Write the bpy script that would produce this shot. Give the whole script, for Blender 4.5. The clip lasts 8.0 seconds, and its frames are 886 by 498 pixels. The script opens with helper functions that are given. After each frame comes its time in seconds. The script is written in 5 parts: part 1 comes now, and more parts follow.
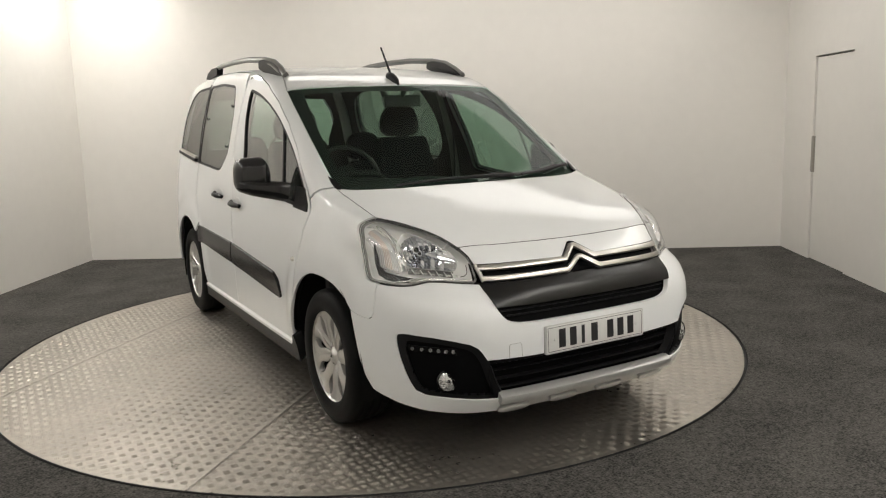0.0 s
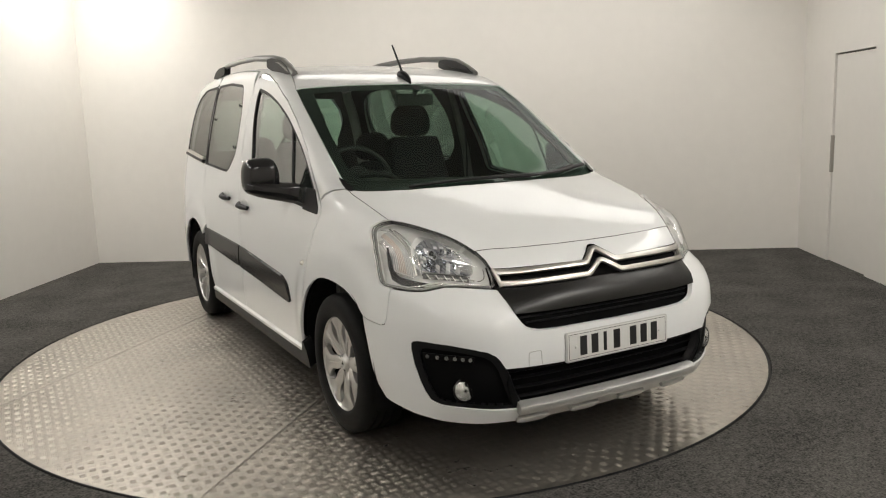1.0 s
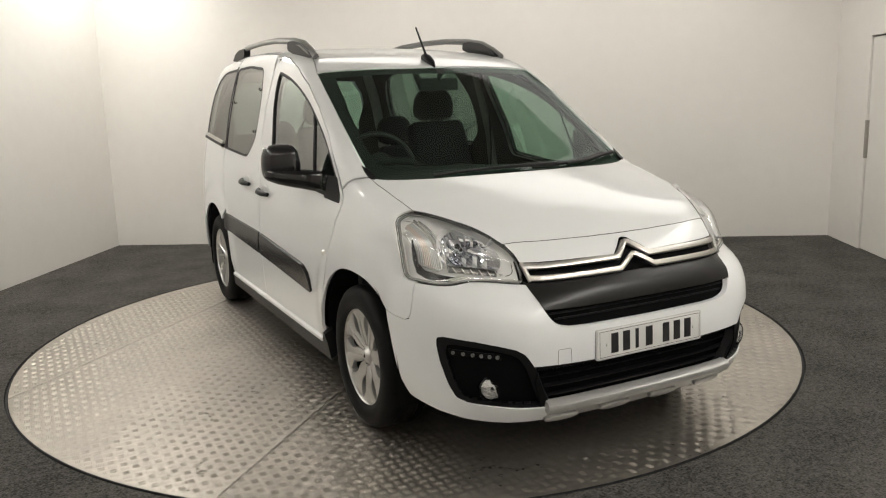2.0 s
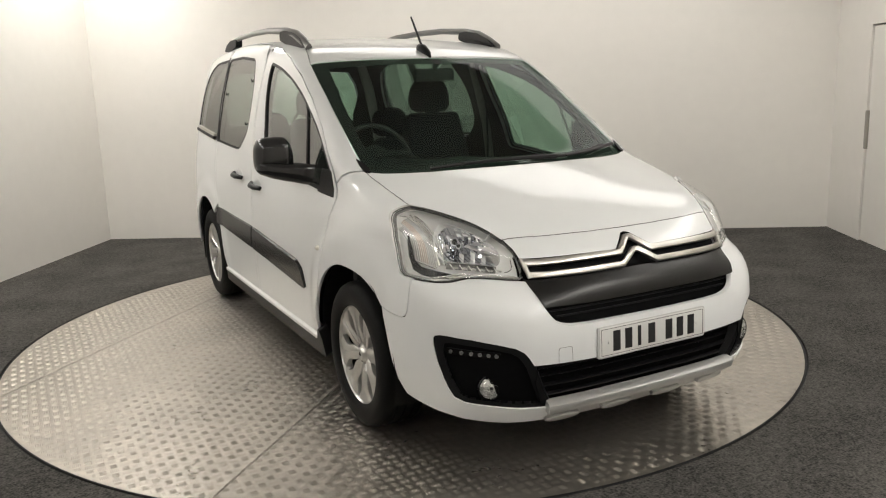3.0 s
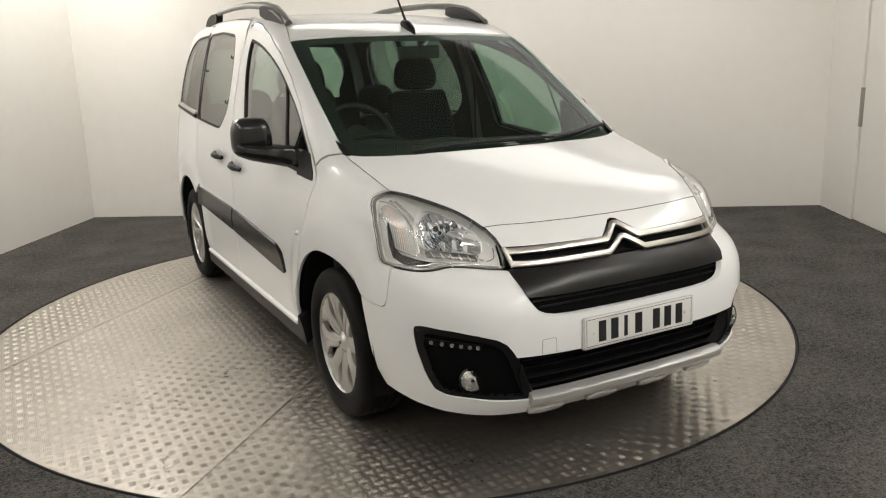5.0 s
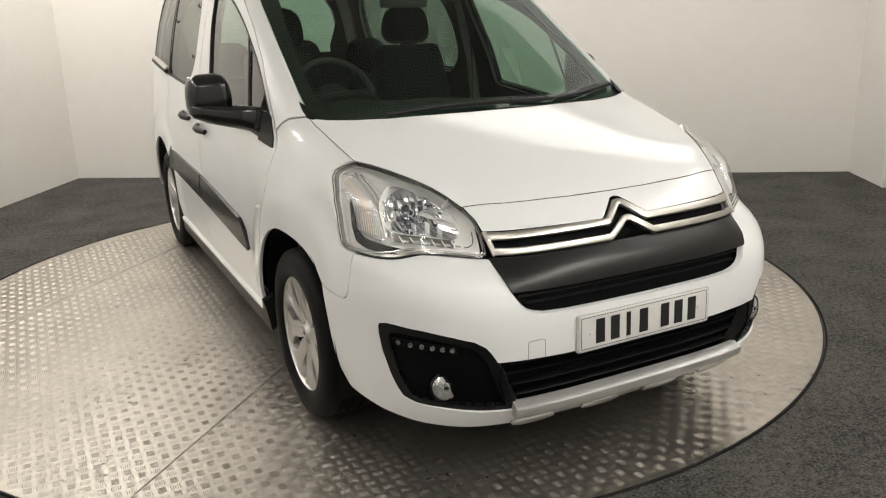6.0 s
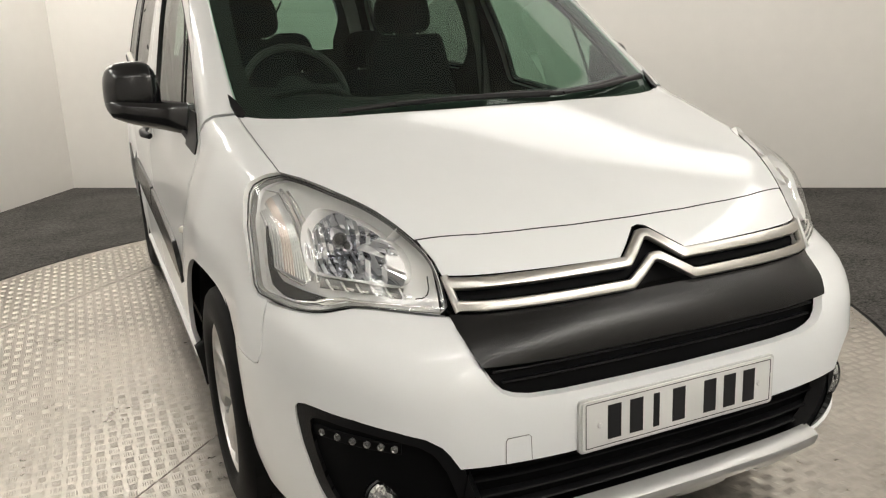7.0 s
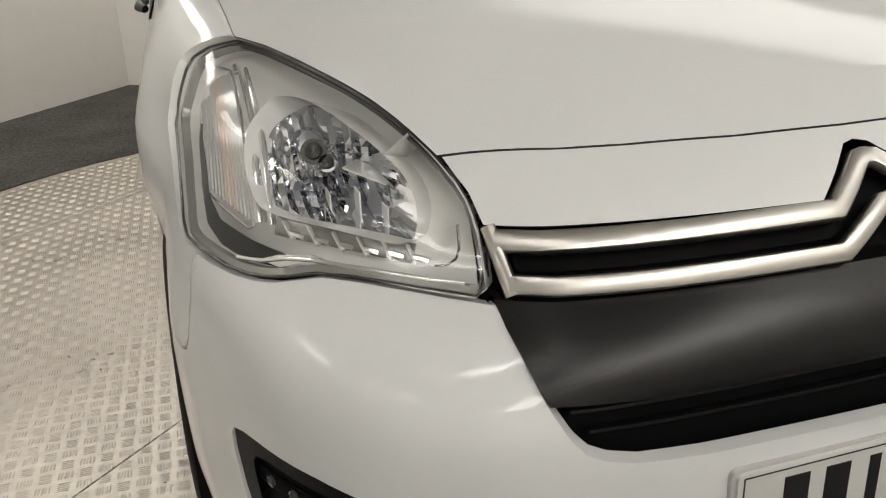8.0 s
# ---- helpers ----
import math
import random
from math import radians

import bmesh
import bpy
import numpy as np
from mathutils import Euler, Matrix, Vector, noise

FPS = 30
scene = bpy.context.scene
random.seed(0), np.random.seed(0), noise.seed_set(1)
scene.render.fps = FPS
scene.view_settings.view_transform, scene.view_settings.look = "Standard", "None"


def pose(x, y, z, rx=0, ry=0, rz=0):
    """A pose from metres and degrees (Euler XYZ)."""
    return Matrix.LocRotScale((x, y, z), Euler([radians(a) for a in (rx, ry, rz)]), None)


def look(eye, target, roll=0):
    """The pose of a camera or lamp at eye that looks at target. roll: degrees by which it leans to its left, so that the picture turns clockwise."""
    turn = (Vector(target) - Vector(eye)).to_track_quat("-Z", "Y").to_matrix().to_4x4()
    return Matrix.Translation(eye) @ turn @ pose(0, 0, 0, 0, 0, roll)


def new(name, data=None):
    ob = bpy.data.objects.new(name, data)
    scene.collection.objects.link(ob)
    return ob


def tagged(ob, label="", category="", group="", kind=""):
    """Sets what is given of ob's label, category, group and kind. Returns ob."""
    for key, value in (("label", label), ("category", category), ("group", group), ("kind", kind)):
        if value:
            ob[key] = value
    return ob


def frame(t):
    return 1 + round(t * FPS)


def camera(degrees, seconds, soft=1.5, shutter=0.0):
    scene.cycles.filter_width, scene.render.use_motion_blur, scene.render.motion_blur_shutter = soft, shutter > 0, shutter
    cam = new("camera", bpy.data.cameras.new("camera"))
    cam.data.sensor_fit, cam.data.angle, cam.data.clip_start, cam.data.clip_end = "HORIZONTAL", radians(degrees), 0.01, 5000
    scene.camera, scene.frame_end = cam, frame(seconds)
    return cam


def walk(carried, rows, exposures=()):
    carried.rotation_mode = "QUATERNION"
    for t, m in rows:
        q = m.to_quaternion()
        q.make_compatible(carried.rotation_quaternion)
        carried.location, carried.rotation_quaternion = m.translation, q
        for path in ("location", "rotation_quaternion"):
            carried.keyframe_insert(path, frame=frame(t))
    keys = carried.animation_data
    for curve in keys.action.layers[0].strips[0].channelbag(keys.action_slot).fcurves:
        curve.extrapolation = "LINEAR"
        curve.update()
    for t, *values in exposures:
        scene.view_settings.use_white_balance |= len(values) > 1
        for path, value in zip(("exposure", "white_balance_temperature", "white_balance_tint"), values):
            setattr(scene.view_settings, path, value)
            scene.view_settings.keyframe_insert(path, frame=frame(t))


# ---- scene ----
cam = camera(58.28, 8.0, soft=1.15)
# seconds, eye x y z, yaw, pitch, roll (metres and degrees)
ROWS = [
    (0.0, -2.144, -4.790, 1.430, -29.76, -9.56, 1.73),
    (0.5, -2.114, -4.754, 1.425, -29.76, -9.48, 1.87),
    (1.0, -2.111, -4.662, 1.419, -29.25, -9.45, 1.88),
    (1.5, -2.094, -4.598, 1.445, -27.92, -10.23, 1.79),
    (3.0, -2.050, -4.468, 1.451, -28.29, -11.49, 1.85),
    (3.5, -2.007, -4.453, 1.454, -28.60, -11.96, 1.87),
    (4.0, -1.997, -4.459, 1.472, -28.79, -12.27, 1.89),
    (4.5, -1.994, -4.453, 1.480, -28.83, -12.31, 1.90),
    (6.0, -1.623, -4.070, 1.450, -27.53, -16.43, 1.53),
    (6.5, -1.332, -3.823, 1.378, -26.00, -15.21, 1.69),
    (7.0, -1.108, -3.523, 1.321, -24.30, -15.58, 1.69),
    (7.5, -0.927, -3.190, 1.267, -21.28, -17.71, 1.78),
    (8.0, -0.767, -2.868, 1.130, -17.70, -21.73, 1.67),
]
walk(cam, [(t, pose(x, y, z, 90 + pitch, roll, yaw)) for t, x, y, z, yaw, pitch, roll in ROWS], exposures=[(0.0, 0.27), (3.0, 0.37), (4.5, 0.42), (6.0, 0.55), (6.5, 0.60), (7.0, 0.56), (7.5, 0.37), (8.0, 0.11)])

# ---- light ----
world = bpy.data.worlds.new("world")
scene.world = world
world.use_nodes = True
world.node_tree.nodes["Background"].inputs[0].default_value = (0.8, 0.8, 0.75, 1)
world.node_tree.nodes["Background"].inputs[1].default_value = 0.02
LAMP_POWER = 11.0
WARM = (1.0, 0.965, 0.905)

# ---- materials ----
def mat(name, colour, rough=0.5, metal=0.0, coat=0.0, coat_rough=0.05, var=0.0, scale=30.0, big_w=1.0, bump=0.0, bump_scale=200.0, spec=0.5, random_tone=0.0, rough_var=0.0):
    """A principled material with noise in tone, roughness and relief."""
    m = bpy.data.materials.new(name)
    m.use_nodes = True
    nt = m.node_tree
    b = nt.nodes["Principled BSDF"]
    b.inputs["Base Color"].default_value = (*colour, 1)
    b.inputs["Roughness"].default_value = rough
    b.inputs["Metallic"].default_value = metal
    b.inputs["Coat Weight"].default_value = coat
    b.inputs["Coat Roughness"].default_value = coat_rough
    b.inputs["Specular IOR Level"].default_value = spec
    geo = nt.nodes.new("ShaderNodeTexCoord")
    if var or rough_var:
        big = nt.nodes.new("ShaderNodeTexNoise")
        big.inputs["Scale"].default_value, big.inputs["Detail"].default_value = scale * 0.08, 3
        fine = nt.nodes.new("ShaderNodeTexNoise")
        fine.inputs["Scale"].default_value, fine.inputs["Detail"].default_value = scale, 4
        for n in (big, fine):
            nt.links.new(geo.outputs["Object"], n.inputs["Vector"])
        mix = nt.nodes.new("ShaderNodeMath")
        mix.operation = "ADD"
        mul = nt.nodes.new("ShaderNodeMapRange")
        mul.inputs["To Min"].default_value, mul.inputs["To Max"].default_value = 0.5 - 0.5 * big_w, 0.5 + 0.5 * big_w
        nt.links.new(big.outputs["Fac"], mul.inputs["Value"])
        nt.links.new(mul.outputs["Result"], mix.inputs[0])
        nt.links.new(fine.outputs["Fac"], mix.inputs[1])
        ramp = nt.nodes.new("ShaderNodeMapRange")
        ramp.inputs["From Min"].default_value, ramp.inputs["From Max"].default_value = 0.6, 1.4
        nt.links.new(mix.outputs[0], ramp.inputs["Value"])
        if var:
            cm = nt.nodes.new("ShaderNodeMix")
            cm.data_type = "RGBA"
            cm.inputs["A"].default_value = (*[c * (1 - var) for c in colour], 1)
            cm.inputs["B"].default_value = (*[min(1, c * (1 + var)) for c in colour], 1)
            nt.links.new(ramp.outputs["Result"], cm.inputs["Factor"])
            nt.links.new(cm.outputs["Result"], b.inputs["Base Color"])
        if rough_var:
            rm = nt.nodes.new("ShaderNodeMapRange")
            rm.inputs["To Min"].default_value, rm.inputs["To Max"].default_value = rough - rough_var, rough + rough_var
            nt.links.new(ramp.outputs["Result"], rm.inputs["Value"])
            nt.links.new(rm.outputs["Result"], b.inputs["Roughness"])
    if bump:
        bn = nt.nodes.new("ShaderNodeTexNoise")
        bn.inputs["Scale"].default_value, bn.inputs["Detail"].default_value = bump_scale, 3
        nt.links.new(geo.outputs["Object"], bn.inputs["Vector"])
        bp = nt.nodes.new("ShaderNodeBump")
        bp.inputs["Strength"].default_value, bp.inputs["Distance"].default_value = 1.0, bump
        nt.links.new(bn.outputs["Fac"], bp.inputs["Height"])
        nt.links.new(bp.outputs["Normal"], b.inputs["Normal"])
    return m


def glass(name, tint, rough=0.0, gloss=0.05, edge=0.6):
    """Thin tinted glass: a transparent tint under a clear gloss."""
    m = bpy.data.materials.new(name)
    m.use_nodes = True
    nt = m.node_tree
    nt.nodes.remove(nt.nodes["Principled BSDF"])
    out = nt.nodes["Material Output"]
    tr = nt.nodes.new("ShaderNodeBsdfTransparent")
    tr.inputs["Color"].default_value = (*tint, 1)
    gl = nt.nodes.new("ShaderNodeBsdfGlossy")
    gl.inputs["Roughness"].default_value = rough
    lw = nt.nodes.new("ShaderNodeLayerWeight")
    lw.inputs["Blend"].default_value = 0.5
    pw = nt.nodes.new("ShaderNodeMath")
    pw.operation, pw.inputs[1].default_value = "POWER", 5.0
    nt.links.new(lw.outputs["Facing"], pw.inputs[0])
    fr = nt.nodes.new("ShaderNodeMapRange")
    fr.inputs["To Min"].default_value, fr.inputs["To Max"].default_value = gloss, edge
    nt.links.new(pw.outputs[0], fr.inputs["Value"])
    mx = nt.nodes.new("ShaderNodeMixShader")
    nt.links.new(fr.outputs[0], mx.inputs[0])
    nt.links.new(tr.outputs[0], mx.inputs[1])
    nt.links.new(gl.outputs[0], mx.inputs[2])
    nt.links.new(mx.outputs[0], out.inputs["Surface"])
    return m


def glow(name, colour, strength):
    m = bpy.data.materials.new(name)
    m.use_nodes = True
    b = m.node_tree.nodes["Principled BSDF"]
    b.inputs["Base Color"].default_value = (0.8, 0.8, 0.8, 1)
    b.inputs["Emission Color"].default_value = (*colour, 1)
    b.inputs["Emission Strength"].default_value = strength
    return m


PAINT = mat("white_paint", (0.760, 0.774, 0.778), 0.42, coat=0.8, coat_rough=0.085, var=0.012, scale=14, bump=0.00004, bump_scale=900)
WALL = mat("wall_paint", (0.80, 0.775, 0.735), 0.75, var=0.022, scale=9, bump=0.0006, bump_scale=120)
CEILING = mat("ceiling_paint", (0.78, 0.765, 0.74), 0.8, var=0.02, scale=10)
CARPET = mat("carpet", (0.060, 0.058, 0.055), 0.95, bump=0.006, bump_scale=330, spec=0.1)


def flecked(m, dark, pale, size, soft):
    """Gives a material mottled tufts: fine flecks over a broad, faint wear pattern."""
    nt = m.node_tree
    co = nt.nodes.new("ShaderNodeTexCoord")
    total = None
    for scale, weight in ((1 / size, 1.0), (0.33 / size, 0.55), (3.0, 0.35)):
        n = nt.nodes.new("ShaderNodeTexNoise")
        n.inputs["Scale"].default_value, n.inputs["Detail"].default_value = scale, 2.0
        nt.links.new(co.outputs["Object"], n.inputs["Vector"])
        k = nt.nodes.new("ShaderNodeMath")
        k.operation = "MULTIPLY_ADD"
        k.inputs[1].default_value, k.inputs[2].default_value = weight, -0.5 * weight
        nt.links.new(n.outputs["Fac"], k.inputs[0])
        if total:
            add = nt.nodes.new("ShaderNodeMath")
            nt.links.new(total.outputs[0], add.inputs[0])
            nt.links.new(k.outputs[0], add.inputs[1])
            total = add
        else:
            total = k
    r = nt.nodes.new("ShaderNodeMapRange")
    r.inputs["From Min"].default_value, r.inputs["From Max"].default_value = -soft, soft
    nt.links.new(total.outputs[0], r.inputs["Value"])
    c = nt.nodes.new("ShaderNodeMix")
    c.data_type = "RGBA"
    c.inputs["A"].default_value, c.inputs["B"].default_value = (*dark, 1), (*pale, 1)
    nt.links.new(r.outputs["Result"], c.inputs["Factor"])
    nt.links.new(c.outputs["Result"], nt.nodes["Principled BSDF"].inputs["Base Color"])


flecked(CARPET, (0.030, 0.029, 0.028), (0.150, 0.143, 0.132), 0.010, 0.23)
STEEL = mat("tread_plate", (0.43, 0.40, 0.355), 0.36, metal=0.86, var=0.32, scale=26, rough_var=0.14, bump=0.0002, bump_scale=260)
TREAD = mat("tread_bar", (0.42, 0.39, 0.347), 0.40, metal=0.92, var=0.2, scale=30, rough_var=0.08)
BLACK = mat("black_plastic", (0.0045, 0.0045, 0.005), 0.42, spec=0.22, var=0.12, scale=60, bump=0.0002, bump_scale=1400)
# blacker, duller plastic for recesses, their shade put into the colour
RECESS_BLACK = mat("recess_black", (0.003, 0.003, 0.0033), 0.6, spec=0.07, var=0.1, scale=60)
GLOSS_BLACK = mat("gloss_black", (0.005, 0.005, 0.006), 0.16, coat=0.25)
GREY_TRIM = mat("grey_trim", (0.008, 0.0078, 0.0075), 0.25, spec=0.34, var=0.08, scale=50, bump=0.0001, bump_scale=1200)
CHROME = mat("satin_chrome", (0.50, 0.485, 0.455), 0.30, metal=1.0)
MIRROR_CHROME = mat("reflector", (0.92, 0.92, 0.91), 0.10, metal=0.80)
SILVER = mat("silver_paint", (0.48, 0.48, 0.47), 0.34, metal=0.55, coat=0.4, var=0.04, scale=60)
ALLOY = mat("alloy", (0.52, 0.515, 0.50), 0.33, metal=0.8, coat=0.4, var=0.05, scale=40)
RUBBER = mat("rubber", (0.0045, 0.0045, 0.0045), 0.62, spec=0.16, var=0.25, scale=60, bump=0.0004, bump_scale=300)
GASKET = mat("gasket", (0.008, 0.008, 0.008), 0.6)
TRIM_DARK = mat("cabin_trim", (0.017, 0.018, 0.017), 0.75, var=0.10, scale=40)
TRIM_PALE = mat("pillar_lining", (0.20, 0.20, 0.185), 0.85, var=0.08, scale=50)
FABRIC = mat("seat_fabric", (0.009, 0.009, 0.0095), 0.95, var=0.15, scale=60)
GLASS_GREEN = glass("green_glass", (0.47, 0.65, 0.54), gloss=0.036, edge=0.22)
GLASS_SIDE = glass("side_glass", (0.58, 0.72, 0.64), gloss=0.30)
GLASS_DARK = glass("privacy_glass", (0.28, 0.33, 0.30), gloss=0.32)
LENS = glass("clear_lens", (0.985, 0.99, 0.985), rough=0.03, gloss=0.035)
LAMP = glow("lamp_panel", WARM, LAMP_POWER)
LAMP_SOFT = glow("lamp_panel_soft", WARM, LAMP_POWER * 1.1)
# wide, side and dim panels: fill light added to brighten walls and bonnet
FILL_WIDE = glow("fill_panel_wide", WARM, LAMP_POWER * 0.17)
FILL_SIDE = glow("fill_panel_side", WARM, LAMP_POWER * 0.92)
FILL_DIM = glow("fill_panel_dim", WARM, LAMP_POWER * 0.34)

# ---- mesh helpers ----
def part(name, bm, material, parent=None, label=""):
    """One bmesh as one mesh object, under a thing or a part."""
    me = bpy.data.meshes.new(name)
    bm.to_mesh(me)
    bm.free()
    for m in material if isinstance(material, (list, tuple)) else [material]:
        me.materials.append(m)
    ob = new(name, me)
    if parent:
        ob.parent = parent
        ob.matrix_parent_inverse = parent.matrix_world.inverted() if parent.parent is None else (parent.parent.matrix_world @ parent.matrix_basis).inverted()
    if label:
        tagged(ob, label)
    return ob


def thing(name, label, category, group="", kind="", at=(0, 0, 0)):
    ob = new(name)
    ob.location = at
    ob.matrix_world = Matrix.Translation(at)
    return tagged(ob, label, category, group, kind)


def smooth(bm, angle=35):
    for f in bm.faces:
        f.smooth = True
    for e in bm.edges:
        e.smooth = not (len(e.link_faces) != 2 or e.calc_face_angle(0) > radians(angle))
    return bm


def box(bm, size, at=(0, 0, 0), m=None, bevel=0.0, seg=2):
    r = bmesh.ops.create_cube(bm, size=1.0, matrix=(m or Matrix.Identity(4)) @ Matrix.Translation(at) @ Matrix.Diagonal((*size, 1)))
    if bevel:
        es = {e for v in r["verts"] for e in v.link_edges}
        bmesh.ops.bevel(bm, geom=list(es), offset=bevel, segments=seg, profile=0.7, affect="EDGES")
    return bm


def box_bm(size, at=(0, 0, 0), bevel=0.0, seg=2, m=None):
    return smooth(box(bmesh.new(), size, at, m, bevel, seg), 40)


def tube(path, radius, sides=10, closed=False, flat=1.0):
    """A round rod along the points of path; radius may be a list."""
    bm = bmesh.new()
    pts = [Vector(p) for p in path]
    n = len(pts)
    rings = []
    side = None
    for i, p in enumerate(pts):
        a = pts[(i - 1) % n] if closed or i else p
        b = pts[(i + 1) % n] if closed or i < n - 1 else p
        d = (b - a).normalized()
        if side is None:
            side = d.orthogonal().normalized()
        side = (side - d * side.dot(d)).normalized()
        up = d.cross(side)
        r = radius[i] if isinstance(radius, (list, tuple)) else radius
        rings.append([bm.verts.new(p + side * r * math.cos(k * math.tau / sides) + up * r * flat * math.sin(k * math.tau / sides)) for k in range(sides)])
    for i in range(n if closed else n - 1):
        a, b = rings[i], rings[(i + 1) % n]
        for k in range(sides):
            bm.faces.new((a[k], a[(k + 1) % sides], b[(k + 1) % sides], b[k]))
    if not closed:
        bm.faces.new(rings[0][::-1])
        bm.faces.new(rings[-1])
    bmesh.ops.recalc_face_normals(bm, faces=bm.faces)
    return smooth(bm, 50)


def lathe(profile, steps=48, m=None, close=False):
    """Turns (radius, height) points about z."""
    bm = bmesh.new()
    rings = []
    for r, h in profile:
        rings.append([bm.verts.new((r * math.cos(k * math.tau / steps), r * math.sin(k * math.tau / steps), h)) for k in range(steps)])
    pairs = list(zip(rings, rings[1:])) + ([(rings[-1], rings[0])] if close else [])
    for a, b in pairs:
        for k in range(steps):
            bm.faces.new((a[k], a[(k + 1) % steps], b[(k + 1) % steps], b[k]))
    bmesh.ops.remove_doubles(bm, verts=bm.verts, dist=1e-6)
    bmesh.ops.recalc_face_normals(bm, faces=bm.faces)
    if m:
        bmesh.ops.transform(bm, matrix=m, verts=bm.verts)
    return smooth(bm, 40)


def raise_poly(pts, height, m=None, bevel=0.0):
    """A flat outline in xy, raised by height along z."""
    bm = bmesh.new()
    f = bm.faces.new([bm.verts.new((x, y, 0)) for x, y in pts])
    r = bmesh.ops.extrude_face_region(bm, geom=[f])
    top = [v for v in r["geom"] if isinstance(v, bmesh.types.BMVert)]
    bmesh.ops.translate(bm, vec=(0, 0, height), verts=top)
    bmesh.ops.recalc_face_normals(bm, faces=bm.faces)
    if bevel:
        tv = set(top)
        bmesh.ops.bevel(bm, geom=[e for e in bm.edges if e.verts[0] in tv and e.verts[1] in tv], offset=bevel, segments=2, profile=0.7, affect="EDGES")
    if m:
        bmesh.ops.transform(bm, matrix=m, verts=bm.verts)
    return smooth(bm, 40)


def rounded(pts, r=0.02, steps=5):
    """Closed outline with its corners rounded; a point may carry its own radius as a third number."""
    out = []
    n = len(pts)
    for i in range(n):
        p, a, b = (np.array(pts[j % n][:2], float) for j in (i, i - 1, i + 1))
        rr = pts[i][2] if len(pts[i]) > 2 else r
        u, v = a - p, b - p
        lu, lv = np.linalg.norm(u), np.linalg.norm(v)
        d = min(rr, lu * 0.48, lv * 0.48)
        if d < 1e-4:
            out.append(tuple(p))
            continue
        s, e = p + u / lu * d, p + v / lv * d
        for k in range(steps + 1):
            t = k / steps
            out.append(tuple((1 - t) ** 2 * s + 2 * t * (1 - t) * p + t * t * e))
    return out


def arc(cy, cz, r, a0, a1, n=14):
    return [(cy + r * math.cos(radians(a0 + (a1 - a0) * k / n)), cz + r * math.sin(radians(a0 + (a1 - a0) * k / n)), 0) for k in range(n + 1)]

# ---- the room ----
CORNER = Vector((-1.276, 4.446, 0))
ROOM = Matrix.Translation(CORNER) @ Matrix(((0.8414, -0.5404, 0, 0), (-0.5404, -0.8414, 0, 0), (0, 0, -1, 0), (0, 0, 0, 1))) @ Matrix.Diagonal((1, 1, -1, 1))
# in the room's own measure: x along the back wall, y towards the camera, z up
WIDTH, DEPTH, HIGH = 7.27, 10.4, 3.05


def room_box(bm, x0, x1, y0, y1, z0, z1, bevel=0.0):
    return box(bm, (x1 - x0, y1 - y0, z1 - z0), ((x0 + x1) / 2, (y0 + y1) / 2, (z0 + z1) / 2), ROOM, bevel)


def wall(name, boxes, label):
    bm = bmesh.new()
    for b in boxes:
        room_box(bm, *b)
    bmesh.ops.recalc_face_normals(bm, faces=bm.faces)
    return tagged(part(name, bm, WALL), label, "wall", kind="structure")


wall("wall_north", [(-0.15, WIDTH + 0.15, -0.15, 0, -0.1, HIGH)], "off-white painted plain back wall of the photo bay")
wall("wall_west", [(-0.15, 0, 0, DEPTH, -0.1, HIGH)], "off-white painted plain side wall")
DOOR0, DOOR1, DOOR_TOP = 0.69, 1.45, 1.857
wall("wall_east", [(WIDTH, WIDTH + 0.15, 0, DOOR0, -0.1, HIGH), (WIDTH, WIDTH + 0.15, DOOR1, DEPTH, -0.1, HIGH), (WIDTH, WIDTH + 0.15, DOOR0, DOOR1, DOOR_TOP, HIGH)], "off-white painted side wall with a flush door")
# unseen wall, added to close the room behind the camera
wall("wall_south", [(-0.15, WIDTH + 0.15, DEPTH, DEPTH + 0.15, -0.1, HIGH)], "unseen off-white painted wall, added to close the bay")
# unseen ceiling, its pale tone set to bounce light down
bm = bmesh.new()
room_box(bm, -0.15, WIDTH + 0.15, -0.15, DEPTH + 0.15, HIGH, HIGH + 0.12)
tagged(part("ceiling", bm, CEILING), "unseen flat ceiling, painted pale to bounce light", "ceiling", kind="structure")

# flush white door, its edge showing as a narrow shadow gap
door = tagged(thing("door_1", "flush white painted door, closed, with a recessed edge pull", "door", kind="structure", at=ROOM @ Vector((WIDTH, DOOR0, 0))))
bm = bmesh.new()
room_box(bm, WIDTH + 0.016, WIDTH + 0.056, DOOR0 + 0.012, DOOR1 - 0.002, 0.004, DOOR_TOP - 0.014, 0.002)
part("leaf", bm, WALL, door)
bm = bmesh.new()
room_box(bm, WIDTH + 0.09, WIDTH + 0.13, DOOR0 - 0.02, DOOR1 + 0.02, 0.0, DOOR_TOP + 0.02)
part("backing", bm, TRIM_PALE, door)
bm = bmesh.new()
room_box(bm, WIDTH - 0.006, WIDTH + 0.020, DOOR0 - 0.006, DOOR0 + 0.030, 0.81, 1.14, 0.004)
part("edge_pull", bm, mat("pull_metal", (0.33, 0.31, 0.28), 0.45, metal=0.6), door, "dull metal edge pull")

# carpet, one sheet, with a round cut-out for the turntable
TABLE = Vector((0.0, -0.088, 0))
RADIUS = 2.288
bm = bmesh.new()
N = 128
ring = [bm.verts.new((TABLE.x + (RADIUS + 0.019) * math.cos(k * math.tau / N), TABLE.y + (RADIUS + 0.019) * math.sin(k * math.tau / N), 0)) for k in range(N)]
low = [bm.verts.new(v.co + Vector((0, 0, -0.05))) for v in ring]
far = []
for v in ring:
    d = (v.co - TABLE).normalized()
    far.append(bm.verts.new(TABLE + d * 12))
